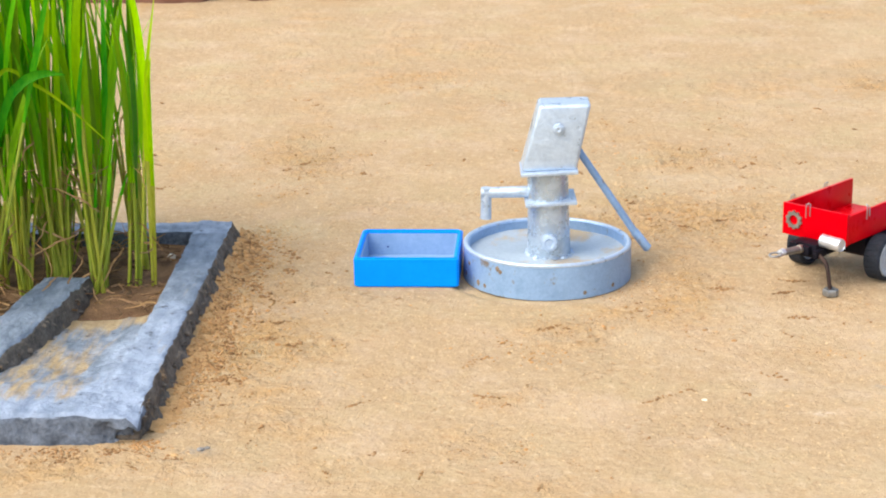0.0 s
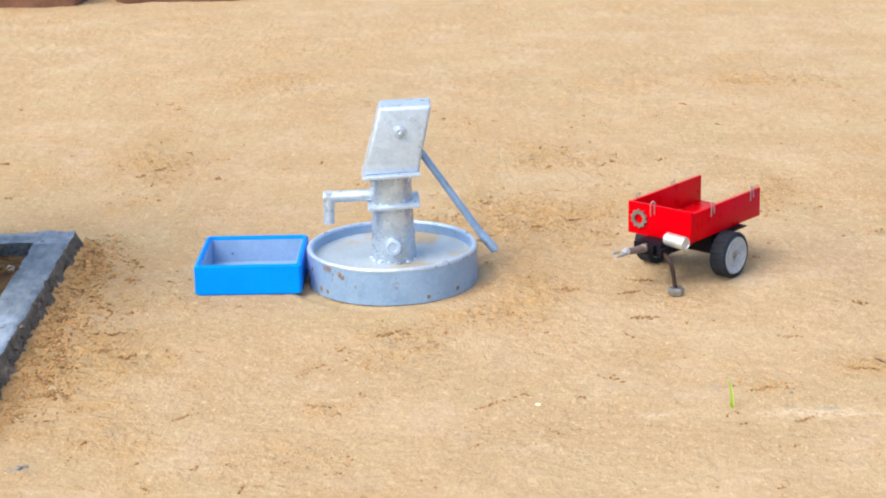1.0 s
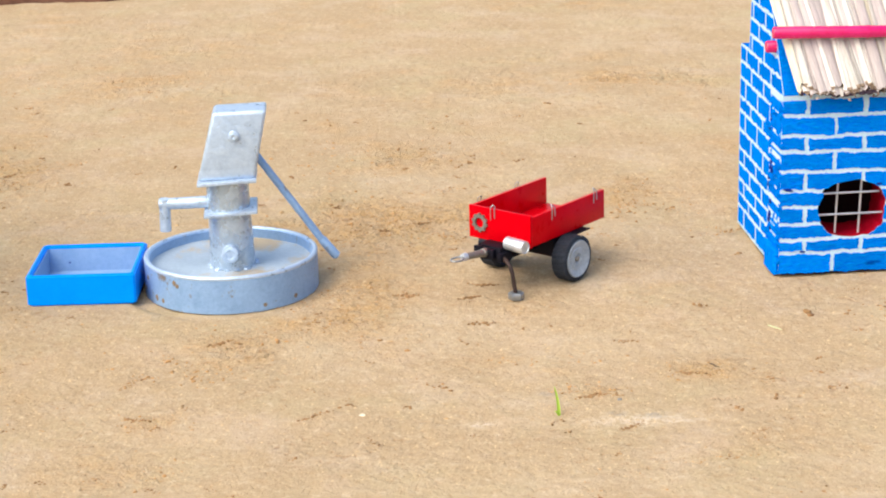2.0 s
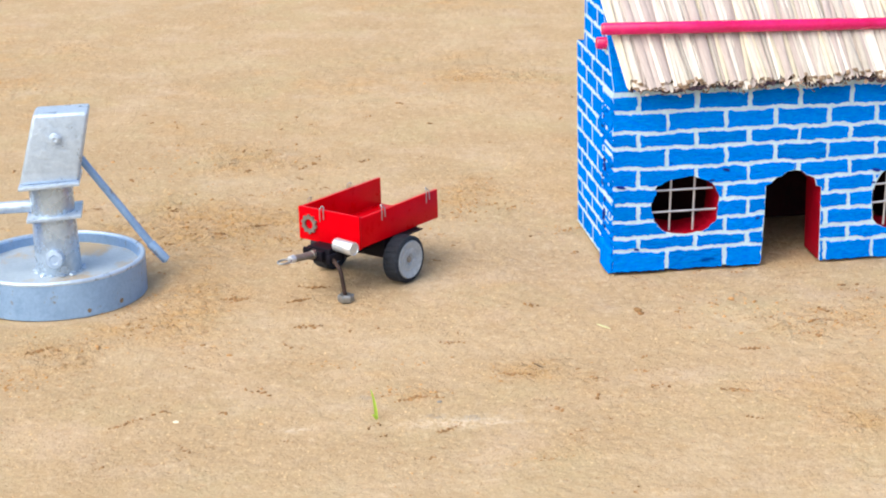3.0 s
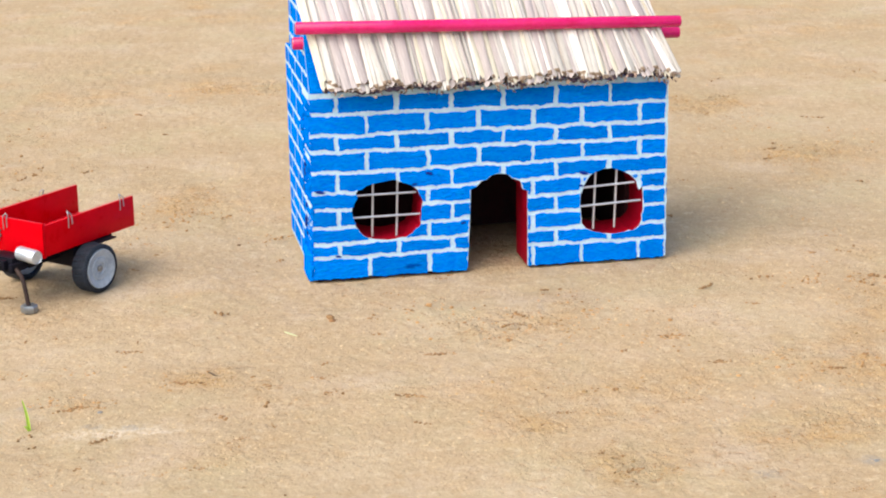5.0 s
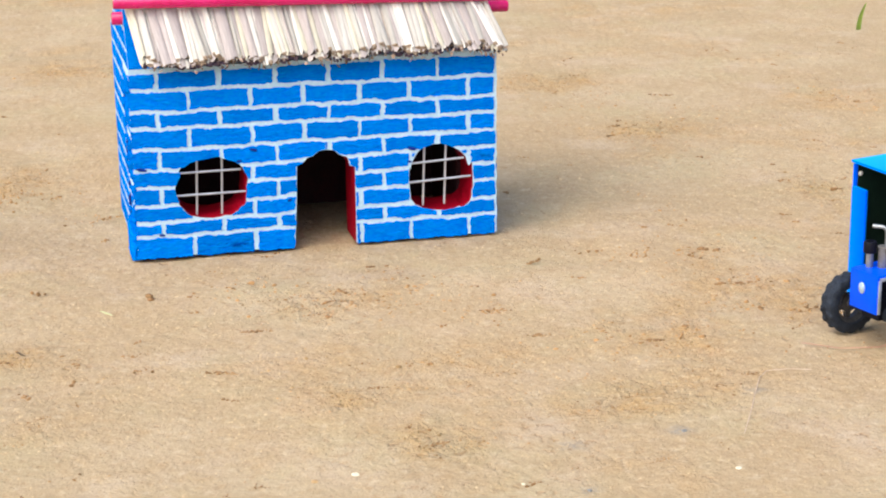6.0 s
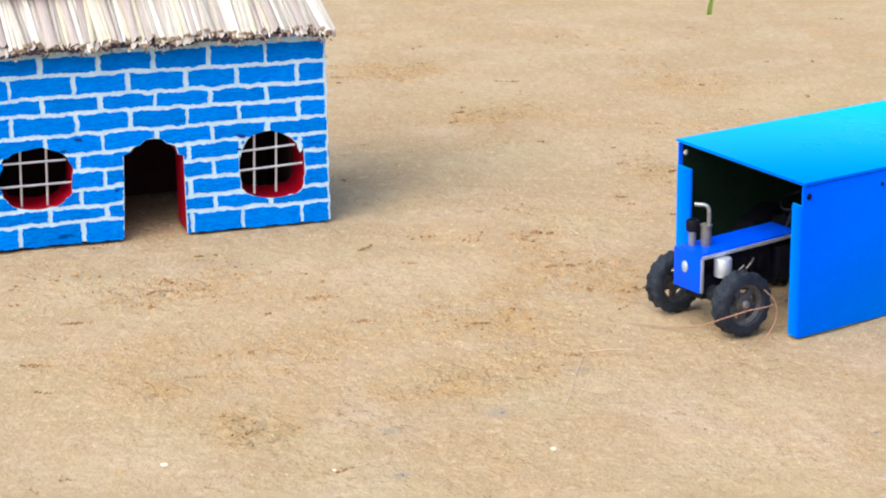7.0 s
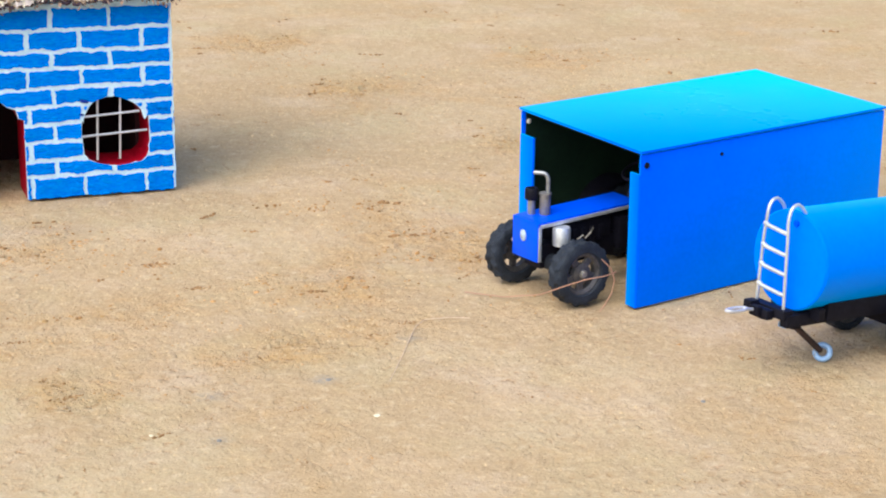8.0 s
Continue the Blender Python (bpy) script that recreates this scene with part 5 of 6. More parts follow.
# ---- blue brick house ----
HOUSE = pose(0.610, 1.7285, 0.0, 0, 0, 2.96)
HW, HD = 0.3194, 0.168


def opening_shape(kind):
    rng = random.Random(kind)
    pts = []
    if kind == 1:
        for k in range(44):
            a0 = 2 * math.pi * k / 44
            j = 1 + rng.uniform(-0.035, 0.035)
            s = 2.5
            c0, s0 = math.cos(a0), math.sin(a0)
            pts.append((0.0660 + 0.0308 * j * abs(c0) ** (2 / s) * (1 if c0 > 0 else -1), 0.0578 + 0.0268 * j * abs(s0) ** (2 / s) * (1 if s0 > 0 else -1)))
    elif kind == 2:
        for k in range(44):
            a0 = 2 * math.pi * k / 44
            j = 1 + rng.uniform(-0.035, 0.035)
            c0, s0 = math.cos(a0), math.sin(a0)
            s = 3.8 if s0 < 0.2 else 1.9
            pts.append((0.2680 + 0.0284 * j * abs(c0) ** (2 / s) * (1 if c0 > 0 else -1) - 0.002 * s0, 0.0535 + 0.0300 * j * abs(s0) ** (2 / s) * (1 if s0 > 0 else -1)))
    else:
        pts = [(0.1912, -0.005), (0.1914, 0.030), (0.1915, 0.0675), (0.1868, 0.0690), (0.1850, 0.0765), (0.1775, 0.0795), (0.1735, 0.0835), (0.1670, 0.0845), (0.1600, 0.0838),
               (0.1545, 0.0795), (0.1500, 0.0785), (0.1450, 0.0735), (0.1405, 0.0722), (0.1392, 0.040), (0.1370, -0.005)]
    return pts


OPENINGS = [opening_shape(1), opening_shape(2), opening_shape(3)]


def span_at(pts, z):
    """The left and right edge of an opening at a height, or None."""
    xs = []
    for (xa, za), (xb, zb) in zip(pts, pts[1:] + pts[:1]):
        if (za - z) * (zb - z) < 0:
            xs.append(xa + (xb - xa) * (z - za) / (zb - za))
    return (min(xs), max(xs)) if len(xs) > 1 else None


ROW_L = (-0.0008, 0.018, 0.0307, 0.0449, 0.061, 0.076, 0.0945, 0.1133, 0.1271, 0.1462, 0.1622)
ROW_R = (-0.0016, 0.0161, 0.0308, 0.0476, 0.0632, 0.0787, 0.0926, 0.1086, 0.1234, 0.1412, 0.1614)
JOINT_A = (0.0228, 0.0755, 0.1235, 0.1700, 0.2170, 0.2660)
JOINT_B = (0.0492, 0.1025, 0.1480, 0.1965, 0.2410, 0.2935)


def front_bricks(wall):
    rng = random.Random(21)
    g = 0.0021
    margins = (0.0, 0.0014, 0.0009)

    def waver(x, r):
        """How far a hand-painted joint strays from its line."""
        if r == 0:
            return 0.0
        return 0.0016 * noise.noise(Vector((x * 38, r * 3.1, 0))) + 0.0010 * noise.noise(Vector((x * 130, r * 7.7, 5)))

    def pinch(x, r, side):
        """Joints swell and thin along their length."""
        return 0.0009 * noise.noise(Vector((x * 70, r * 5.3, 3 + 9 * side)))

    for r in range(10):
        cuts = [0.0] + list(JOINT_A if r % 2 else JOINT_B) + [HW]
        for u0, u1 in zip(cuts, cuts[1:]):
            u0, u1 = u0 + g + rng.uniform(-0.0008, 0.0005), u1 - g + rng.uniform(-0.0005, 0.0008)
            u0 = -0.0004 if u0 < 0.005 else u0
            um = (u0 + u1) / 2 / HW
            low = ROW_L[r] * (1 - um) + ROW_R[r] * um + (g if r else -0.0006) * 0.9
            high = ROW_L[r + 1] * (1 - um) + ROW_R[r + 1] * um - g * 0.9
            slope = ((ROW_R[r] - ROW_L[r]) + (ROW_R[r + 1] - ROW_L[r + 1])) / 2 / HW
            n = 8
            zs = [low + (high - low) * k / n for k in range(n + 1)]
            hit = [o for o in OPENINGS if any((s := span_at(o, z)) and s[0] < u1 and s[1] > u0 for z in zs)]
            ys = (0.0002, -0.0005)

            def piece(pts_l, pts_r, heights):
                """One brick with ragged joints between two upright edges."""
                def run(a1, b1, z):
                    m = max(2, int((b1 - a1) / 0.0020))
                    return [(a1 + (b1 - a1) * k / m, z + rng.uniform(-0.0006, 0.0006)) for k in range(1, m)]

                jag = lambda pts: [(x + 0.0010 * noise.noise(Vector((x * 40, z * 170, r))) + rng.uniform(-0.0006, 0.0006), z) for x, z in pts]
                ring = jag(pts_l[::-1]) + run(pts_l[0][0], pts_r[0][0], heights[0]) + jag(pts_r) + run(pts_l[-1][0], pts_r[-1][0], heights[-1])[::-1]
                full = zs[-1] - zs[0]
                soft = lambda x, z: (waver(x, r) + pinch(x, r, 0)) * (zs[-1] - z) / full + (waver(x, r + 1) + pinch(x, r, 1)) * (z - zs[0]) / full
                ring = [(x, z + soft(x, z) + slope * (x - (u0 + u1) / 2)) for x, z in ring]
                bm = bmesh.new()
                a1 = [bm.verts.new((x, ys[0], z)) for x, z in ring]
                b1 = [bm.verts.new((x, ys[1], z)) for x, z in ring]
                bm.faces.new(b1)
                for k in range(len(ring)):
                    k2 = (k + 1) % len(ring)
                    bm.faces.new((a1[k], a1[k2], b1[k2], b1[k]))
                part("brick", bm, BLUE_WALL, wall, sharp=30)

            if not hit:
                piece([(u0, z) for z in zs], [(u1, z) for z in zs], zs)
                continue
            o = hit[0]
            mid = sum(p[0] for p in o) / len(o)
            bare = margins[OPENINGS.index(o)] * rng.uniform(0.6, 1.3)

            def lo(z):
                sp = span_at(o, z)
                return min(u1, sp[0] + 0.0002 - bare if sp else mid)

            def hi(z):
                sp = span_at(o, z)
                return max(u0, sp[1] - 0.0002 + bare if sp else mid)

            if u0 < mid:
                good = [z for z in zs if lo(z) - u0 > 0.0015]
                if len(good) > 2:
                    piece([(u0, z) for z in good], [(lo(z), z) for z in good], good)
            if u1 > mid:
                good = [z for z in zs if u1 - hi(z) > 0.0015]
                if len(good) > 2:
                    piece([(hi(z), z) for z in good], [(u1, z) for z in good], good)


def house():
    ob = thing("toy_house", "blue model house with white-lined bricks and a straw roof", "model house", HOUSE)
    # front wall with two windows and a doorway
    bm = bmesh.new()
    top = 0.1645
    outer = [(0.0, -0.0008), (0.1369, -0.0004)] + [p for p in OPENINGS[2][::-1]][1:-1] + [(0.1913, -0.0016), (HW, -0.0014), (HW, 0.08), (HW, top), (HW / 2, top), (0.0, top), (0.0, 0.08)]
    ragged = []
    for (xa, za), (xb, zb) in zip(outer, outer[1:] + outer[:1]):
        ragged.append((xa, za))
        if abs(xa - xb) < 1e-6 and xa in (0.0, HW):
            for k in range(1, 16):
                z = za + (zb - za) * k / 16
                ragged.append((xa + 0.0014 * noise.noise(Vector((xa * 9, z * 90, 1))) + 0.0006 * noise.noise(Vector((xa, z * 330, 4))), z))
    edges = []
    for loop in (ragged, OPENINGS[0], OPENINGS[1]):
        vs = [bm.verts.new((x, 0.0, z)) for x, z in loop]
        edges += [bm.edges.new((vs[k], vs[(k + 1) % len(vs)])) for k in range(len(vs))]
    filled = bmesh.ops.triangle_fill(bm, use_beauty=True, use_dissolve=False, edges=edges)
    faces = [f for f in filled["geom"] if isinstance(f, bmesh.types.BMFace)]
    extr = bmesh.ops.extrude_face_region(bm, geom=faces)
    moved = [v for v in extr["geom"] if isinstance(v, bmesh.types.BMVert)]
    for v in moved:
        v.co.y += 0.043
    for f in bm.faces:
        c = f.calc_center_median()
        inside = 0.004 < c.x < HW - 0.004 and c.y > 0.001 and c.z < top - 0.002
        f.material_index = 1 if inside else 0
    wall = part("front_wall", bm, [WHITE_LINE, RED_IN], ob, "blue brick front with white joints", 30)

    def side(name, x0, x1, gabled=True):
        b0 = bmesh.new()
        prof = [(0.0432, -0.0020), (HD, -0.0020), (HD, 0.1775), (HD - 0.002, 0.1790), (0.1335, 0.1805), (0.1300, 0.2250), (0.084, 0.2865), (0.0002, 0.1668), (0.0002, 0.1648), (0.0432, 0.1648)]
        if not gabled:
            prof = [(0.0432, -0.0020), (HD, -0.0020), (HD, 0.1640), (0.0432, 0.1640)]
        a1 = [b0.verts.new((x0, y, z)) for y, z in prof]
        b1 = [b0.verts.new((x1, y, z)) for y, z in prof]
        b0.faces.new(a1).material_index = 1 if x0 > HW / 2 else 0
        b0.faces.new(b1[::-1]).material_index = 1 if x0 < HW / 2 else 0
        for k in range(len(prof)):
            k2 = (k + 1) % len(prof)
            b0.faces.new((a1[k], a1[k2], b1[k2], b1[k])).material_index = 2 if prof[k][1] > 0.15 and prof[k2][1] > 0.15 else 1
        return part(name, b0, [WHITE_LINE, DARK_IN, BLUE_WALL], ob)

    left = side("side_wall", 0.0006, 0.026)
    right = side("side_wall", HW - 0.026, HW - 0.0006, False)
    bm = bmesh.new()
    tri = [bm.verts.new((x, y, z)) for x in (HW - 0.085, HW - 0.062) for y, z in ((0.012, 0.170), (HD - 0.012, 0.170), (0.084, 0.272))]
    bm.faces.new(tri[:3])
    bm.faces.new(tri[3:])
    for k in range(3):
        bm.faces.new((tri[k], tri[(k + 1) % 3], tri[3 + (k + 1) % 3], tri[3 + k]))
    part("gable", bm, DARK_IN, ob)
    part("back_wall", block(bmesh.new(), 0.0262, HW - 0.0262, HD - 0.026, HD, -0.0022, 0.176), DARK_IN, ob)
    # unseen board, added to keep daylight out of the room
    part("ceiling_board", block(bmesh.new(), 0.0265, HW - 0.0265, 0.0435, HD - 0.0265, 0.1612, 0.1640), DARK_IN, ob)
    # added foot under the walls, dark to stand in for their contact shadow
    for x0, x1, y0, y1 in ((0.004, 0.1345, 0.0060, 0.042), (0.194, HW - 0.004, 0.0060, 0.042), (0.002, 0.024, 0.042, HD - 0.002), (HW - 0.024, HW - 0.002, 0.042, HD - 0.002)):
        part("foot", block(bmesh.new(), x0, x1, y0, y1, -0.0085, -0.0004), DARK_IN, ob)
    # bricks of the side walls: rows run on from the front
    rng = random.Random(31)
    g = 0.0024
    levels = list(ROW_L) + [0.1785, 0.1950, 0.2110, 0.2275, 0.2440, 0.2600]
    for wall_side, x, s in ((left, 0.0006, -1), (right, HW - 0.0006, 1)):
        for r in range(len(levels) - 1 if s < 0 else 10):
            a0, b0 = levels[r] + g * 0.8, levels[r + 1] - g * 0.8
            back = lambda z: HD if z < 0.177 else 0.1335 - 0.08 * (z - 0.1795) if z < 0.225 else 0.130 - (z - 0.225) / 1.34
            front = lambda z: 0.0 if r < 10 else max(0.0, (z - 0.1662) / 1.43)
            inner = list(np.arange(0.024 if r % 2 else 0.048, 0.2, 0.048) + rng.uniform(-0.003, 0.003))
            cuts = [None] + [y for y in inner if front(b0) + 0.010 < y < back(b0) - 0.010] + [None]
            for y0, y1 in zip(cuts, cuts[1:]):
                n = 14

                def line(z):
                    lo_y, hi_y = (front(z) if y0 is None else y0) + g, (back(z) if y1 is None else y1) - g
                    sway = rng.uniform(0, 9)
                    return [(lo_y + (hi_y - lo_y) * k / n, z + 0.0016 * noise.noise(Vector((k * 0.5, sway, r))) + rng.uniform(-0.0007, 0.0007)) for k in range(n + 1)]

                ring = line(a0) + line(b0)[::-1]
                bm = bmesh.new()
                p = [bm.verts.new((x - s * 0.0004, y, z)) for y, z in ring]
                q = [bm.verts.new((x + s * 0.0003, y, z)) for y, z in ring]
                bm.faces.new(q)
                for k in range(len(ring)):
                    k2 = (k + 1) % len(ring)
                    bm.faces.new((p[k], p[k2], q[k2], q[k]))
                part("brick", bm, BLUE_WALL, wall_side, sharp=30)
    # the front wall's own cheeks, roughly daubed with blue
    for x, s in ((0.0, -1), (HW, 1)):
        for r in range(10):
            a0, b0 = (ROW_L[r], ROW_L[r + 1]) if s < 0 else (ROW_R[r], ROW_R[r + 1])
            bm = block(bmesh.new(), x - 0.0003, x + 0.0003, rng.uniform(-0.0003, 0.002), 0.043 - rng.uniform(0, 0.003), a0 + g * rng.uniform(0.3, 1.1), b0 - g * rng.uniform(0.2, 1.0))
            for v in bm.verts:
                v.co.y += rng.uniform(-0.0015, 0.0015)
            part("brick", bm, BLUE_WALL, wall, sharp=30)
    bm = bmesh.new()
    for k in range(150):
        y = rng.uniform(0.0, 0.010) if k % 3 == 0 else rng.gauss(0.039, 0.004) if k % 3 == 1 else rng.uniform(0.0, 0.040)
        lump(bm, (rng.uniform(-0.0004, 0.0006), max(0.0, y), rng.uniform(0, 0.163)), rng.uniform(0.0009, 0.0030), k, 1.3)
    tagged(part("thick_paint", bm, BLUE_WALL, wall), "thick blue paint daubs", kind="stuff")
    bm = rough_box(bmesh.new(), -0.0048, 0.0012, 0.0010, 0.040, -0.0030, 0.0215, 0.003, 0.0012, 90, worn=0.003, seed=4)
    part("corner_lump", bm, [BLUE_WALL, BLUE_WALL], wall, "swollen blue-painted lower corner", 60)
    for k in range(16):
        bm = lump(bmesh.new(), (-0.0006, rng.gauss(0.037, 0.004), rng.uniform(0.01, 0.16)), rng.uniform(0.0012, 0.0024), k + 50, 1.6)
        part("paint_daub", bm, NAVY, wall, "dark navy paint smudge")
    # dark slips of the brush
    for u, z, w in ((0.103, 0.0890, 0.0030), (0.2425, 0.0805, 0.0036), (0.0070, 0.0780, 0.0036), (0.0900, 0.0800, 0.0022), (0.0215, 0.0190, 0.0024), (0.1330, 0.0420, 0.0022), (0.240, 0.0690, 0.0020)):
        bm = lump(bmesh.new(), (0, 0, 0), w, int(u * 1e4), 0.42, 3)
        lean = rng.uniform(-0.25, 0.25)
        for v in bm.verts:
            ragged_by = 1 + 0.45 * noise.noise(v.co * 900 + Vector((u, z, 0)) * 300)
            v.co = Vector((u + v.co.x * ragged_by, -0.0009 + v.co.y * 0.12, z + (v.co.z + lean * v.co.x) * ragged_by))
        part("paint_daub", bm, NAVY, wall, "dark navy paint smudge")
    front_bricks(wall)
    # window bars
    for uprights, levels2, u0, u1, z0, z1, slope in (((0.0540, 0.0757), (0.0512, 0.0712), 0.0352, 0.0965, 0.031, 0.0845, 0.0), ((0.2538, 0.2732), (0.0490, 0.0660), 0.2400, 0.2940, 0.0290, 0.0800, 0.045)):
        grille = None
        deep = 0.0060 if slope == 0.0 else 0.0022
        for k, z in enumerate(levels2):
            bm = tube(bmesh.new(), [(u0 - 0.002, deep, z), (u1 + 0.002 - 0.006 * k, deep, z + slope * (u1 - u0))], 0.00105, 8)
            if grille is None:
                grille = part("window_grille", bm, STEEL, ob, "bright steel wire window bars")
            else:
                part("bar", bm, STEEL, grille)
        for u in uprights:
            part("bar", tube(bmesh.new(), [(u - 0.001, deep + 0.0022, z0 - 0.002), (u + 0.0010, deep + 0.0022, z1 + 0.002)], 0.00105, 8), STEEL, grille)
    # straw roof
    up = Vector((0, math.cos(radians(55)), math.sin(radians(55))))
    out = Vector((0, -math.sin(radians(55)), math.cos(radians(55))))
    eave = Vector((0, -0.0100, 0.1655))
    length = 0.166
    bm = bmesh.new()
    n, m = 80, 10
    for face in (1, -1):
        rows = []
        for k in range(m + 1):
            row = []
            for i in range(n + 1):
                u = 0.010 + (HW - 0.040) * i / n
                p = eave + up * (length * k / m + (0.004 if k == 0 else 0)) + out * (0.0035 + 0.0012 * noise.noise(Vector((u * 160, k * 0.4, 0))))
                p.x = u
                if face < 0:
                    p.y = HD - p.y
                row.append(bm.verts.new(p))
            rows.append(row)
        for p, q in zip(rows, rows[1:]):
            for i in range(n):
                bm.faces.new((p[i], p[i + 1], q[i + 1], q[i]))
    bmesh.ops.solidify(bm, geom=bm.faces[:], thickness=0.004)
    thatch = part("thatch", bm, STRAW_UNDER, ob, "thatch of pale dry straw", 60)
    rng = random.Random(77)
    stalks = []
    for k in range(12):
        bm = bmesh.new()
        w, h = rng.uniform(0.0011, 0.0046), rng.uniform(0.0006, 0.0013)
        ends = []
        for s in (0.0, rng.uniform(0.012, 0.03), 0.3, 0.65, 1.0):
            y = s * length
            ww = w * (1.0 - 0.10 * s) * rng.uniform(0.92, 1.06)
            ends.append([bm.verts.new((dx * ww, y + (rng.uniform(-0.0022, 0.0022) if s == 0 else 0), dz * h)) for dx, dz in ((-1, 0), (-0.55, 0.9), (0.15, 1.1), (0.8, 0.75), (1, 0), (0, -0.5))])
        for seg, (p, q) in enumerate(zip(ends, ends[1:])):
            for i in range(6):
                # dark first lengths carry the eave's shadow in the straw's colour
                bm.faces.new((p[i], p[(i + 1) % 6], q[(i + 1) % 6], q[i])).material_index = 1 if seg == 0 and (k >= 9 or k in (2, 7)) else 0
        bm.faces.new(ends[0]).material_index = 1
        bm.faces.new(ends[-1])
        stalks.append(mesh_of("straw", bm, [(LILAC_STRAW, STRAW, STRAW, YELLOW_STRAW, LILAC_STRAW, STRAW)[k % 6], EAVE_DARK if k >= 9 else STRAW_DARK], 45))
    turn = Matrix(((1, 0, 0), (0, up.y, out.y), (0, up.z, out.z))).to_4x4()
    for layer, count in ((0, 104), (1, 112), (2, 80)):
        for k in range(count):
            u = 0.0115 + (HW - 0.0085) * (k + rng.uniform(-0.35, 0.35)) / (count - 1)
            u = min(max(u, 0.010), HW + 0.006)
            fan = 8.0 + rng.gauss(0, 2.2) + 8.0 * max(0, (u / HW - 0.75) / 0.25)
            start = rng.uniform(-0.0018, 0.0018) + (-0.0010, 0.0012, 0.0034)[layer] + (0.0050 * noise.noise(Vector((u * 55, layer * 3.0, 2))) if layer else 0.0) + 0.0018 * math.sin(u * 95)
            p = eave + up * start + out * (0.0040 + 0.0018 * layer + rng.uniform(-0.0005, 0.0007))
            p.x = u + 0.0015
            shared("straw", rng.choice(stalks[9:] if layer == 0 else stalks[:9]), thatch, Matrix.Translation(p) @ turn @ pose(0, 0, 0, rng.gauss(0, 0.35), rng.uniform(-25, 25), fan))
    # split, curled ends along the eave
    bm = bmesh.new()
    for k in range(90):
        u = rng.uniform(0.010, HW + 0.004)
        p = eave + up * (0.0018 * math.sin(u * 95) + rng.uniform(-0.0048, 0.0030)) + out * rng.uniform(0.0005, 0.0085)
        p.x = u
        d = (-up * rng.uniform(0.2, 1.0) + out * rng.uniform(-0.6, 0.9) + Vector((rng.uniform(-0.8, 0.8), 0, 0))).normalized()
        w = d.cross(Vector((rng.uniform(-0.4, 0.4), rng.uniform(-1, 1), 1))).normalized() * rng.uniform(0.0005, 0.0017)
        q = p + d * rng.uniform(0.0015, 0.0038)
        r = q + (d + out * rng.uniform(-1.2, 1.2)).normalized() * rng.uniform(0.0008, 0.0022)
        vs = [bm.verts.new(v) for v in (p - w, p + w, q + w, q - w, r + w * 0.3, r - w * 0.3)]
        bm.faces.new((vs[0], vs[1], vs[2], vs[3]))
        bm.faces.new((vs[3], vs[2], vs[4], vs[5]))
    part("frayed_edge", bm, FRAYED, thatch, "frayed brown straw ends", 80)
    # pink rods that clamp the straw
    knots = lambda a0, b0, y, z, dz: [(a0 + (b0 - a0) * s, y, z + dz * s) for s in (0, 0.004, 0.24, 0.25, 0.26, 0.62, 0.63, 0.64, 0.996, 1)]
    radii = [0.0048, 0.0055, 0.0055, 0.0059, 0.0055, 0.0054, 0.0058, 0.0053, 0.0052, 0.0046]
    part("upper_rod", tube(bmesh.new(), knots(-0.0085, 0.3315, 0.0079, 0.2205, -0.0100), radii, 18), PINK, ob, "bright pink painted cane rod", 60)
    part("lower_rod", tube(bmesh.new(), knots(-0.0085, 0.3385, 0.0323, 0.2030, -0.0070), radii, 18), PINK, ob, "bright pink painted cane rod", 60)


house()


# ---- sheet-metal garage ----
GARAGE = pose(1.1940, 1.3325, 0.0, 0, 0, 19.6)


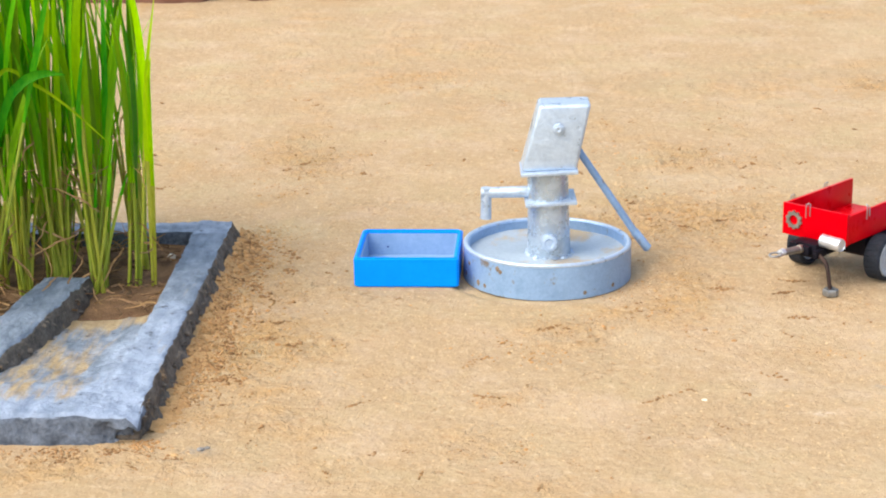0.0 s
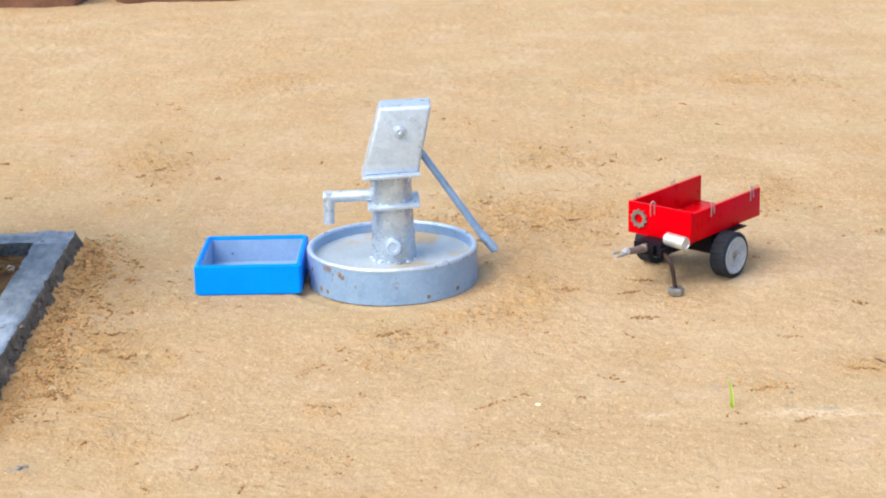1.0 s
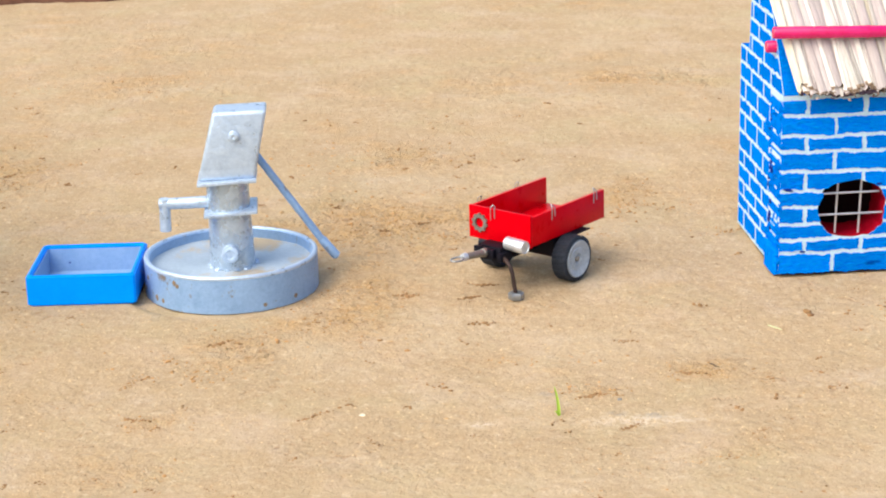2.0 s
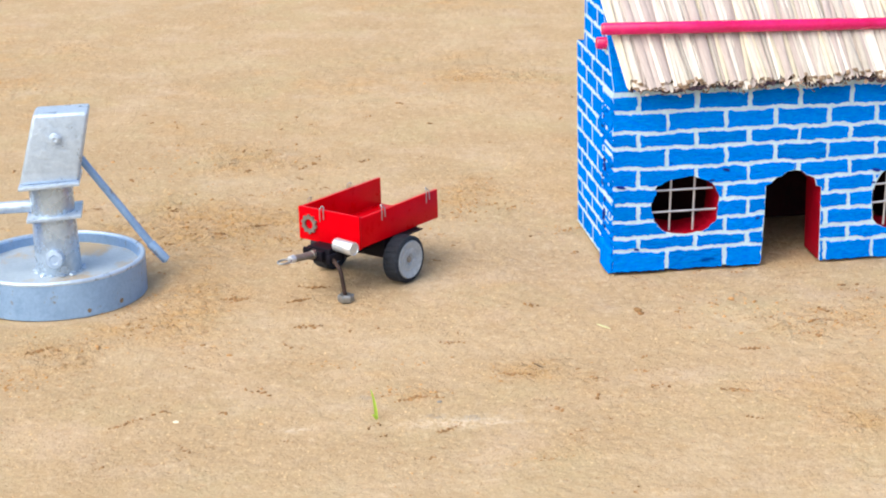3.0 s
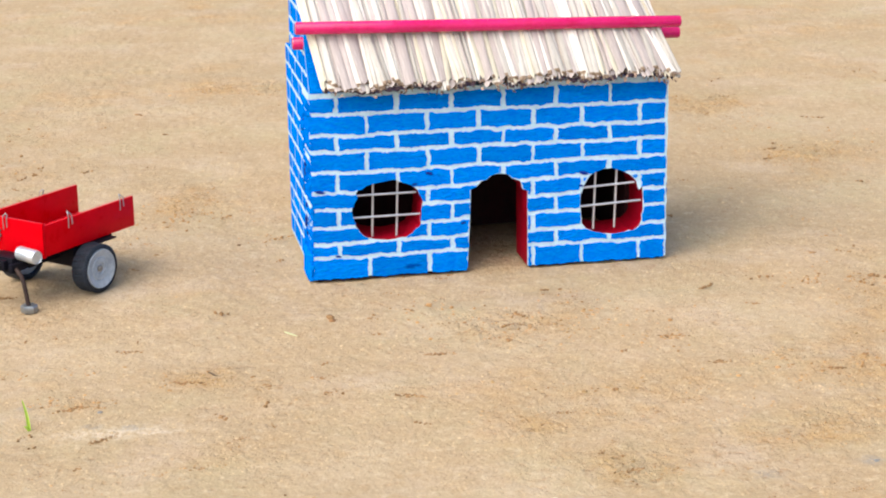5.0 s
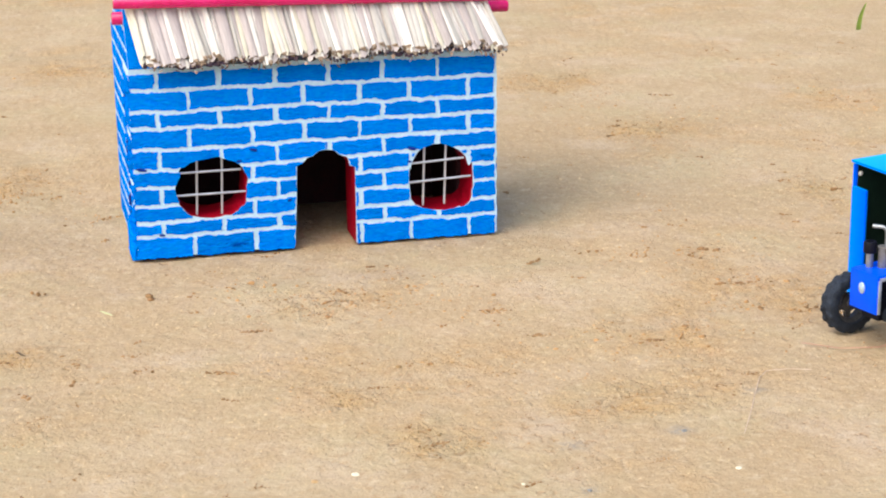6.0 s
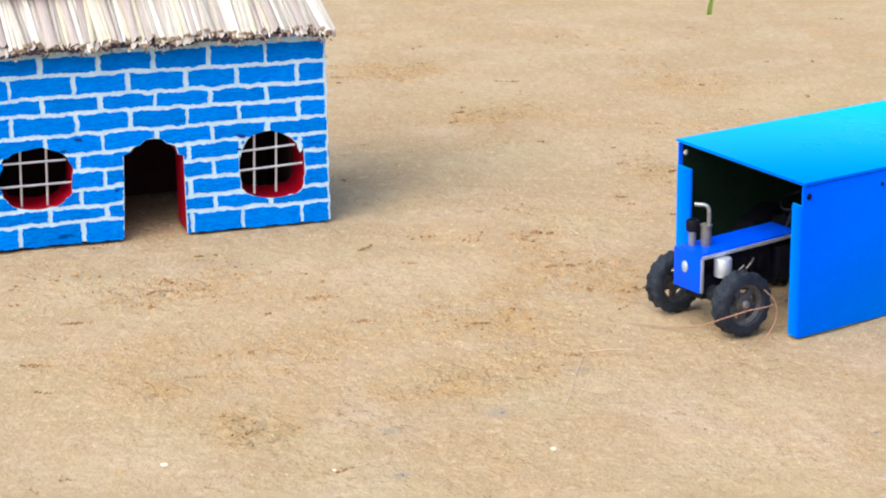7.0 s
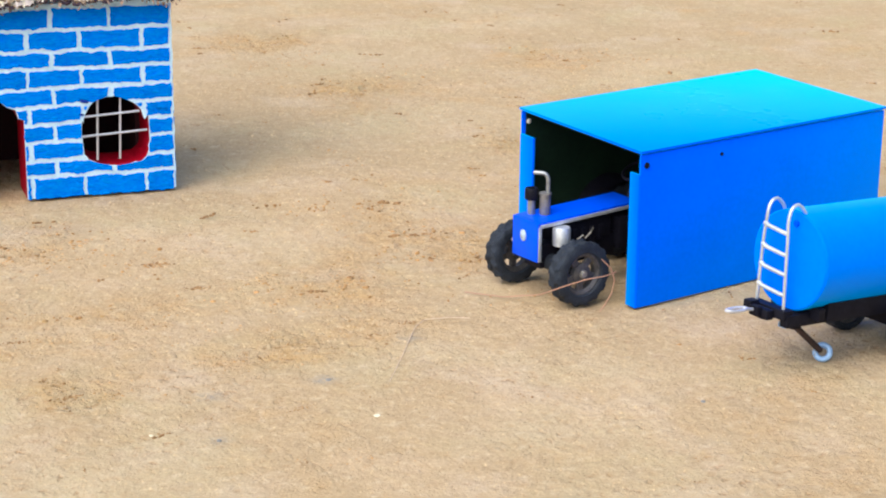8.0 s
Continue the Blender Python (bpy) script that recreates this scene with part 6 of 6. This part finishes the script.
def garage():
    ob = thing("garage", "bright blue sheet-metal shed, open at one end", "shed", GARAGE)
    L, W, H, t = 0.2490, 0.1545, 0.1135, 0.0022

    def sheet(name, x0, x1, y0, y1, z0, z1, edge=0.0006, mats=None, label=""):
        bm = block(bmesh.new(), x0, x1, y0, y1, z0, z1, edge, 2, None)
        for v in bm.verts:
            v.co.x += 0.09 * v.co.y
        return part(name, bm, mats or SHEET_BLUE, ob, label)

    sheet("side_wall", 0, L, 0, t, 0, H)
    sheet("side_wall", 0, L, W - t, W, 0, H)
    sheet("back_wall", L - t, L, t + 0.0002, W - t - 0.0002, 0, H)
    # thin green sheets whose near-black colour carries the shade inside
    sheet("lining", 0.003, L - t - 0.0003, t + 0.0002, t + 0.0010, 0.001, H - 0.0005, 0, DARK_GREEN, "green inner face, near-black to stand in for shade")
    sheet("lining", 0.003, L - t - 0.0003, W - t - 0.0010, W - t - 0.0002, 0.001, H - 0.0005, 0, DARK_GREEN, "green inner face, near-black to stand in for shade")
    sheet("lining", L - t - 0.0012, L - t - 0.0004, t + 0.0012, W - t - 0.0012, 0.001, H - 0.0005, 0, DARK_GREEN, "green inner face, near-black to stand in for shade")
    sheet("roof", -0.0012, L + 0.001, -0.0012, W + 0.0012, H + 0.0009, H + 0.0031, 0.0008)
    sheet("lining", 0.003, L - t - 0.0003, t + 0.0015, W - t - 0.0015, H - 0.0012, H - 0.0004, 0, DARK_GREEN, "green inner face, near-black to stand in for shade")
    sheet("flap", -0.0008, 0.0014, 0.0005, 0.0118, 0, 0.0990, 0.0006)
    sheet("flap", -0.0008, 0.0014, W - 0.0185, W - 0.0005, 0, 0.0960, 0.0006)

    def rivet(p, d, r, mat=CREAM):
        bm = lathe(bmesh.new(), [(0, -0.0004), (r, -0.0004), (r * 0.9, 0.0006), (r * 0.5, 0.0011), (0, 0.0012)], 12, at_axis(p, d), closed=False)
        part("rivet", bm, mat, ob)

    rivet((0.0052, -0.0002, 0.1055), (0, -1, 0), 0.0024, BLACK)
    rivet((0.0190, W - t - 0.0012, 0.1055), (0, -1, 0), 0.0021, CREAM)
    rivet((0.0775, -0.0002, 0.1035), (0, -1, 0), 0.0014, BLACK)


garage()


# ---- tractor parked in the garage ----
def tractor():
    ob = thing("tractor", "blue model tractor with black lugged tyres, half inside the shed", "tractor", pose(1.1410, 1.3845, 0.0, 0, 0, 19.0))
    # x runs backwards, y to the far side
    for x, y, r, s in ((0.0052, -0.0355, 0.0240, -1), (0.0, 0.0345, 0.0230, 1)):
        wheel(ob, x, y, r, 0.0140, s, lugs=15, spokes=5, rim_mat=RIM_DARK, turn=20 * s, rim_part=0.64)
    for y, s in ((-0.046, -1), (0.046, 1)):
        wheel(ob, 0.108, y, 0.0290, 0.022, s, lugs=18, spokes=5, rim_mat=RIM_DARK, rim_part=0.6)
    bm = tube(bmesh.new(), [(0.003, -0.031, 0.0243), (0.001, -0.020, 0.0252), (0.0, -0.012, 0.0262), (0, 0.012, 0.0262), (0, 0.030, 0.0243)], [0.0046, 0.0058, 0.0064, 0.0060, 0.0042], 12)
    part("front_axle", bm, RUBBER, ob)
    part("rear_axle", tube(bmesh.new(), [(0.108, -0.04, 0.0290), (0.108, 0.04, 0.0290)], 0.006, 12), BLACK, ob)
    bm = bmesh.new()
    block(bm, -0.010, 0.060, -0.0095, 0.0095, 0.022, 0.040, 0.0015)
    block(bm, 0.004, 0.055, -0.0110, 0.0110, 0.038, 0.0530, 0.002)
    for k in range(5):
        block(bm, 0.010 + 0.008 * k, 0.014 + 0.008 * k, -0.0122, 0.0122, 0.036, 0.048, 0.0006)
    part("engine", bm, BLACK, ob)
    part("gearbox", block(bmesh.new(), 0.060, 0.120, -0.014, 0.014, 0.026, 0.052, 0.003), BLACK, ob)
    bm = bmesh.new()
    block(bm, -0.0150, 0.078, -0.0148, 0.0148, 0.0568, 0.0592, 0.0009)
    for v in bm.verts:
        v.co.z += 0.0025 * max(0, v.co.x) / 0.078
    part("hood", bm, HOOD_BLUE, ob, "deep blue engine hood")
    part("grille", block(bmesh.new(), -0.0172, -0.0150, -0.0148, 0.0148, 0.0295, 0.0590, 0.0008), HOOD_BLUE, ob)
    bm = lathe(bmesh.new(), [(0, 0), (0.0032, 0), (0.0032, 0.0008), (0.0022, 0.0016), (0, 0.0018)], 20, at_axis((-0.0172, 0.0015, 0.0465), (-1, 0, 0)), closed=False)
    for v in bm.verts:
        v.co.z = 0.0465 + (v.co.z - 0.0465) * 1.35
    part("headlight", bm, SILVER, ob, "small oval white headlight")
    bm = block(bmesh.new(), -0.0150, 0.078, -0.0156, -0.0146, 0.0548, 0.0575, 0.0003)
    for v in bm.verts:
        v.co.z += 0.0025 * max(0, v.co.x) / 0.078
    part("trim", bm, ALU, ob, "silver edge trim")
    part("trim", block(bmesh.new(), -0.0165, -0.0140, -0.0158, -0.0148, 0.0300, 0.0560, 0.0003), ALU, ob, "silver edge trim")
    bm = lathe(bmesh.new(), [(0, 0), (0.0050, 0), (0.0066, 0.0006), (0.0066, 0.0125), (0.0060, 0.014), (0.002, 0.0145), (0, 0.0145)], 20, pose(0.003, -0.0170, 0.0400), closed=False)
    part("oil_filter", bm, ALU, ob, "bright silver filter can")
    part("wire_loom", tube(bmesh.new(), [(0.020, -0.0145, 0.041), (0.024, -0.016, 0.044), (0.027, -0.0150, 0.041), (0.031, -0.016, 0.045), (0.036, -0.013, 0.047)], 0.0007, 6), IRON, ob)
    # stack, muffler and bent pipe
    part("intake_pipe", tube(bmesh.new(), [(-0.0060, 0.0075, 0.0580), (-0.0060, 0.0075, 0.0715)], 0.0028, 14), DULL_STEEL, ob)
    bm = lathe(bmesh.new(), [(0, 0), (0.0046, 0), (0.0050, 0.0006), (0.0050, 0.0075), (0.0044, 0.0085), (0.003, 0.0085), (0.003, 0.0070), (0, 0.0070)], 16, pose(-0.0060, 0.0075, 0.0705), closed=False)
    part("intake_cap", bm, BLACK, ob)
    bm = lathe(bmesh.new(), [(0, 0), (0.0036, 0), (0.0040, 0.0010), (0.0040, 0.0165), (0.0046, 0.0168), (0.0046, 0.0182), (0, 0.0182)], 18, pose(0.0015, 0.0010, 0.0575), closed=False)
    part("muffler", bm, IRON, ob)
    pipe = [(0.0032, 0.0000, 0.074)] + bend((0.0032, 0.0000, 0.0845), (0.0032, 0.0000, 0.0895), (0.0008, 0.0032, 0.0899), 6) + [(-0.0035, 0.0085, 0.0900)]
    part("exhaust_pipe", tube(bmesh.new(), pipe, 0.0016, 12), DULL_STEEL, ob, "bent silver exhaust pipe")
    # driver's end, in the dark of the shed
    bm = bmesh.new()
    block(bm, 0.100, 0.128, -0.016, 0.016, 0.060, 0.068, 0.003)
    block(bm, 0.124, 0.131, -0.016, 0.016, 0.066, 0.090, 0.003)
    part("seat", bm, IRON, ob)
    part("steering_column", tube(bmesh.new(), [(0.078, 0, 0.055), (0.088, 0, 0.078)], 0.0020, 10), BLACK, ob)
    bm = tube(bmesh.new(), [(0, 0.012 * math.cos(s), 0.012 * math.sin(s)) for s in np.linspace(0, 2 * math.pi, 25)], 0.0013, 8)
    bmesh.ops.transform(bm, matrix=pose(0.089, 0, 0.0795, 0, 65, 0), verts=bm.verts[:])
    part("steering_wheel", bm, BLACK, ob)
    for s in (-1, 1):
        bm = bmesh.new()
        pts = [(0.108 - 0.0330 * math.cos(a0), 0.0290 + 0.0330 * math.sin(a0)) for a0 in np.linspace(0.35, 2.6, 14)]
        rows = [[bm.verts.new((x, s * y, z)) for y in (0.033, 0.058)] for x, z in pts]
        for p, q in zip(rows, rows[1:]):
            bm.faces.new((p[0], p[1], q[1], q[0]))
        bmesh.ops.solidify(bm, geom=bm.faces[:], thickness=0.0015)
        part("fender", bm, BLACK, ob)


tractor()


# ---- water tanker ----
def tanker():
    ob = thing("tanker_trailer", "light blue tank trailer with a silver ladder on a black chassis", "tank trailer", pose(1.2352, 1.1867, 0.0, 0, 4.0, 19.0))
    R, zc, L = 0.0333, 0.0772, 0.172
    prof = [(0, -0.0005), (R * 0.55, -0.0004), (R - 0.0012, 0.0), (R, 0.0012), (R, L - 0.0012), (R - 0.0012, L), (0, L + 0.001)]
    bm = lathe(bmesh.new(), prof, 72, Matrix.Translation((0, 0, zc)) @ pose(0, 0, 0, 0, 90, 0), closed=False)
    part("tank", bm, TANK_BLUE, ob, "light blue glossy cylinder")
    bm = bmesh.new()
    block(bm, -0.010, L, -0.014, -0.007, 0.0355, 0.0440, 0.0008)
    block(bm, -0.010, L, 0.007, 0.014, 0.0355, 0.0440, 0.0008)
    block(bm, 0.010, 0.016, -0.022, 0.022, 0.040, 0.0485, 0.0008)
    block(bm, 0.086, 0.108, -0.0215, 0.0215, 0.026, 0.0440, 0.001)
    block(bm, 0.018, L - 0.010, -0.0220, 0.0235, 0.0385, 0.0515, 0.0008)
    part("chassis", bm, BLACK, ob)
    bm = bmesh.new()
    block(bm, -0.0125, -0.0035, -0.0125, 0.0210, 0.0405, 0.0470, 0.0010)
    part("crossbar", bm, BLACK, ob)
    bm = bmesh.new()
    block(bm, -0.0190, -0.0125, -0.004, 0.012, 0.0392, 0.0460, 0.0012)
    block(bm, -0.0230, -0.0180, 0.001, 0.009, 0.0410, 0.0475, 0.001)
    block(bm, -0.0205, -0.0125, 0.010, 0.017, 0.0425, 0.0490, 0.001)
    part("drawbar_block", bm, BLACK, ob)
    eye_x, eye_y = -0.036, 0.0068
    bm = tube(bmesh.new(), [(-0.021, 0.005, 0.0450), (-0.027, 0.0058, 0.0455)] + [(eye_x + 0.0085 * math.cos(s0), eye_y + 0.0034 * math.sin(s0), 0.0460) for s0 in np.linspace(0.2, 2 * math.pi - 0.2, 24)], 0.0011, 8)
    part("hitch_eye", bm, STEEL, ob, "bent steel wire hitch eye")
    # ladder
    legs = ((-0.0079, -0.0069), (0.0168, 0.0121))
    rail = None
    for y, yt in legs:
        pts = [(-0.0085, y, 0.0450), (-0.0110, y * 0.4 + yt * 0.6, 0.092)] + bend((-0.0118, yt, 0.104), (-0.0120, yt, 0.1165), (-0.0045, yt, 0.1160), 5) + bend((-0.0045, yt, 0.1160), (0.0020, yt, 0.1130), (0.0040, yt, 0.1070), 4)[1:]
        bm = tube(bmesh.new(), pts, 0.00115, 10)
        if rail is None:
            rail = part("ladder", bm, ALU, ob, "silver wire ladder with four rungs")
        else:
            part("rail", bm, ALU, rail)
    for z in (0.0575, 0.0712, 0.0842, 0.0985):
        k = (z - 0.0465) / 0.06
        x = -0.0085 - 0.0030 * k
        ya, yb = legs[0][0] * (1 - 0.7 * k) + legs[0][1] * 0.7 * k, legs[1][0] * (1 - 0.7 * k) + legs[1][1] * 0.7 * k
        bm = tube(bmesh.new(), [(x, ya, z - 0.0014), (x - 0.0006, ya + 0.004, z - 0.001), (x - 0.0006, yb - 0.004, z + 0.0004), (x, yb, z + 0.0016)], [0.0013, 0.0014, 0.0014, 0.0018], 10)
        part("rung", bm, ALU, rail)
    bm = lathe(bmesh.new(), [(0, 0), (0.0022, 0), (0.0022, 0.001), (0, 0.0016)], 10, at_axis((-0.0004, -0.0035, 0.1025), (-1, 0, 0)), closed=False)
    part("bolt", bm, HOOD_BLUE, ob)
    # jack and its washer foot
    part("jack_socket", block(bmesh.new(), 0.006, 0.0145, -0.004, 0.003, 0.0298, 0.0356, 0.0012), BLACK, ob)
    part("jack_bracket", block(bmesh.new(), -0.002, 0.0065, -0.0050, 0.002, 0.0318, 0.0354, 0.0008), GREY_PAINT, ob, "bare grey steel bracket")
    part("jack_leg", tube(bmesh.new(), [(0.0115, -0.001, 0.031), (0.0380, -0.001, 0.0110)], 0.0022, 10), RUSTY, ob, "dark rusty jack rod")
    bm = tube(bmesh.new(), [(0.0048 * math.cos(s0), 0.0048 * math.sin(s0), 0) for s0 in np.linspace(0, 2 * math.pi, 25)], 0.0020, 10)
    bmesh.ops.transform(bm, matrix=at_axis((0.0405, -0.001, 0.0094), (-0.75, -0.62, 0.45)), verts=bm.verts[:])
    part("jack_foot", bm, GREY_PAINT, ob, "grey-blue steel washer foot")
    part("axle", tube(bmesh.new(), [(0.095, -0.029, 0.0290), (0.100, 0.036, 0.0290)], 0.0028, 12), RUSTY, ob)
    wheel(ob, 0.095, -0.0292, 0.0216, 0.0130, -1, rim_part=0.79, z=0.0290)
    # far rim takes the dark material in place of the shade under the chassis
    wheel(ob, 0.100, 0.0370, 0.0216, 0.0130, 1, rim_mat=RIM_DARK, rim_part=0.76, z=0.0290)


tanker()


# ---- small things on the ground ----
def sprout(x, y, h, lean, label, wide=0.0013, green=None):
    bm = bmesh.new()
    rows = []
    for k in range(9):
        s = k / 8
        p = Vector((lean * h * s * s, 0, h * s))
        w = wide * (1 - 0.75 * s * s)
        rows.append((bm.verts.new(p + Vector((-w, 0, 0))), bm.verts.new(p + Vector((0, 0.0008, 0))), bm.verts.new(p + Vector((w, 0, 0)))))
    for p, q in zip(rows, rows[1:]):
        bm.faces.new((p[0], p[1], q[1], q[0]))
        bm.faces.new((p[1], p[2], q[2], q[1]))
    ob = thing("sprout", label, "sprout", pose(x, y, -0.0005), "green sprouts in the sand")
    part("leaf", bm, green or SPROUT_GREEN, ob, sharp=60)
    bm = bmesh.new()
    tube(bm, [(0, 0, 0), (-0.0015, -0.001, 0.003), (-0.0030, -0.002, 0.0042)], [0.0010, 0.0009, 0.0003], 6)
    part("leaf", bm, green or SPROUT_GREEN, ob, sharp=60)


sprout(0.381, 1.409, 0.023, -0.14, "single bright green grass sprout in the sand")
sprout(1.610, 2.578, 0.036, 0.25, "small olive-green sprout far out on the sand", 0.0036, OLIVE)


def scatter():
    def put(name, x, y, r, mat, flat, label, cat, group, seed, turn):
        bm = lump(bmesh.new(), (0, 0, 0), r, seed, flat, 2)
        ob = new(name, mesh_of(name, bm, mat, 60))
        ob.matrix_world = pose(x, y, ground_height(x, y) + r * flat * 0.45, 0, 0, turn)
        tagged(ob, label, cat, group)

    for k, (x, y, r) in enumerate(((0.2324, 1.422, 0.0026), (0.963, 1.182, 0.0024), (0.724, 1.226, 0.0028), (0.824, 1.187, 0.0016))):
        put("chip", x, y, r, PALE_CHIP, 0.25, "tiny pale yellowish chip on the sand", "chip", "pale chips on the sand", k, 40 * k)
    for k, (x, y, r) in enumerate(((0.2958, 1.4099, 0.0020), (0.948, 1.249, 0.0022), (0.862, 1.169, 0.0018), (0.697, 1.218, 0.0024), (0.43, 1.435, 0.0022),
                                   (-0.150, 1.318, 0.0034), (-0.168, 1.309, 0.0030), (-0.146, 1.322, 0.0026), (1.168, 1.152, 0.0018))):
        put("pebble", x, y, r, GREY_STONE if k % 3 else CLOD, 0.35, "small dark grey pebble half sunk in sand", "pebble", "small pebbles on the sand", k + 20, 55 * k)
    # blade of dry grass and two twigs
    for name, a, b, r, mat, label in (("grass_blade", (0.574, 1.590), (0.584, 1.576), 0.0007, DRY_BLADE, "thin pale green blade of grass lying on the sand"),
                                      ("twig", (0.510, 1.501), (0.518, 1.493), 0.0007, TWIG_BROWN, "short dark twig lying on the sand"),
                                      ("twig", (-0.129, 1.606), (-0.114, 1.609), 0.0008, TWIG_BROWN, "short dark twig lying on the sand")):
        path = []
        for k in range(7):
            u = k / 6
            x, y = a[0] + (b[0] - a[0]) * u + 0.0006 * math.sin(5 * u), a[1] + (b[1] - a[1]) * u + 0.0005 * math.sin(7 * u + 1)
            path.append((x, y, ground_height(x, y) + r * 0.7))
        ob = new(name, mesh_of(name, tube(bmesh.new(), path, [r * w for w in (0.5, 0.9, 1, 1.05, 0.9, 0.7, 0.3)], 7), mat, 60))
        tagged(ob, label, name.replace("_", " "), "twigs on the sand" if name == "twig" else "")
    # thin reddish fibre that trails past the tractor's wheel
    bm = tube(bmesh.new(), [(1.085, 1.395, 0.0018), (1.108, 1.376, 0.0022), (1.128, 1.352, 0.010), (1.1385, 1.3345, 0.0205), (1.153, 1.3285, 0.0265), (1.169, 1.330, 0.0275), (1.180, 1.337, 0.0275)], 0.00042, 6)
    ob = new("fibre", mesh_of("fibre", bm, COPPER))
    tagged(ob, "thin reddish fibre trailing over the tractor's front tyre", "fibre")
    bm = tube(bmesh.new(), [(1.072, 1.342, 0.0008), (1.056, 1.345, 0.0014), (1.040, 1.345, 0.0014), (1.030, 1.333, 0.0012), (1.019, 1.309, 0.0012), (1.007, 1.282, 0.0012), (0.995, 1.256, 0.0010), (0.983, 1.231, 0.0006)], 0.00030, 6)
    ob = new("fibre", mesh_of("fibre", bm, PALE_FIBRE))
    tagged(ob, "thin pale fibre lying on the sand", "fibre")
    bm = tube(bmesh.new(), [(1.166, 1.331, 0.040), (1.173, 1.3305, 0.033), (1.176, 1.3300, 0.024), (1.174, 1.3300, 0.014), (1.169, 1.331, 0.0045), (1.166, 1.331, 0.0010)], 0.00042, 6)
    ob = new("fibre", mesh_of("fibre", bm, COPPER))
    tagged(ob, "thin reddish fibre looped beside the tractor's front tyre", "fibre")


scatter()
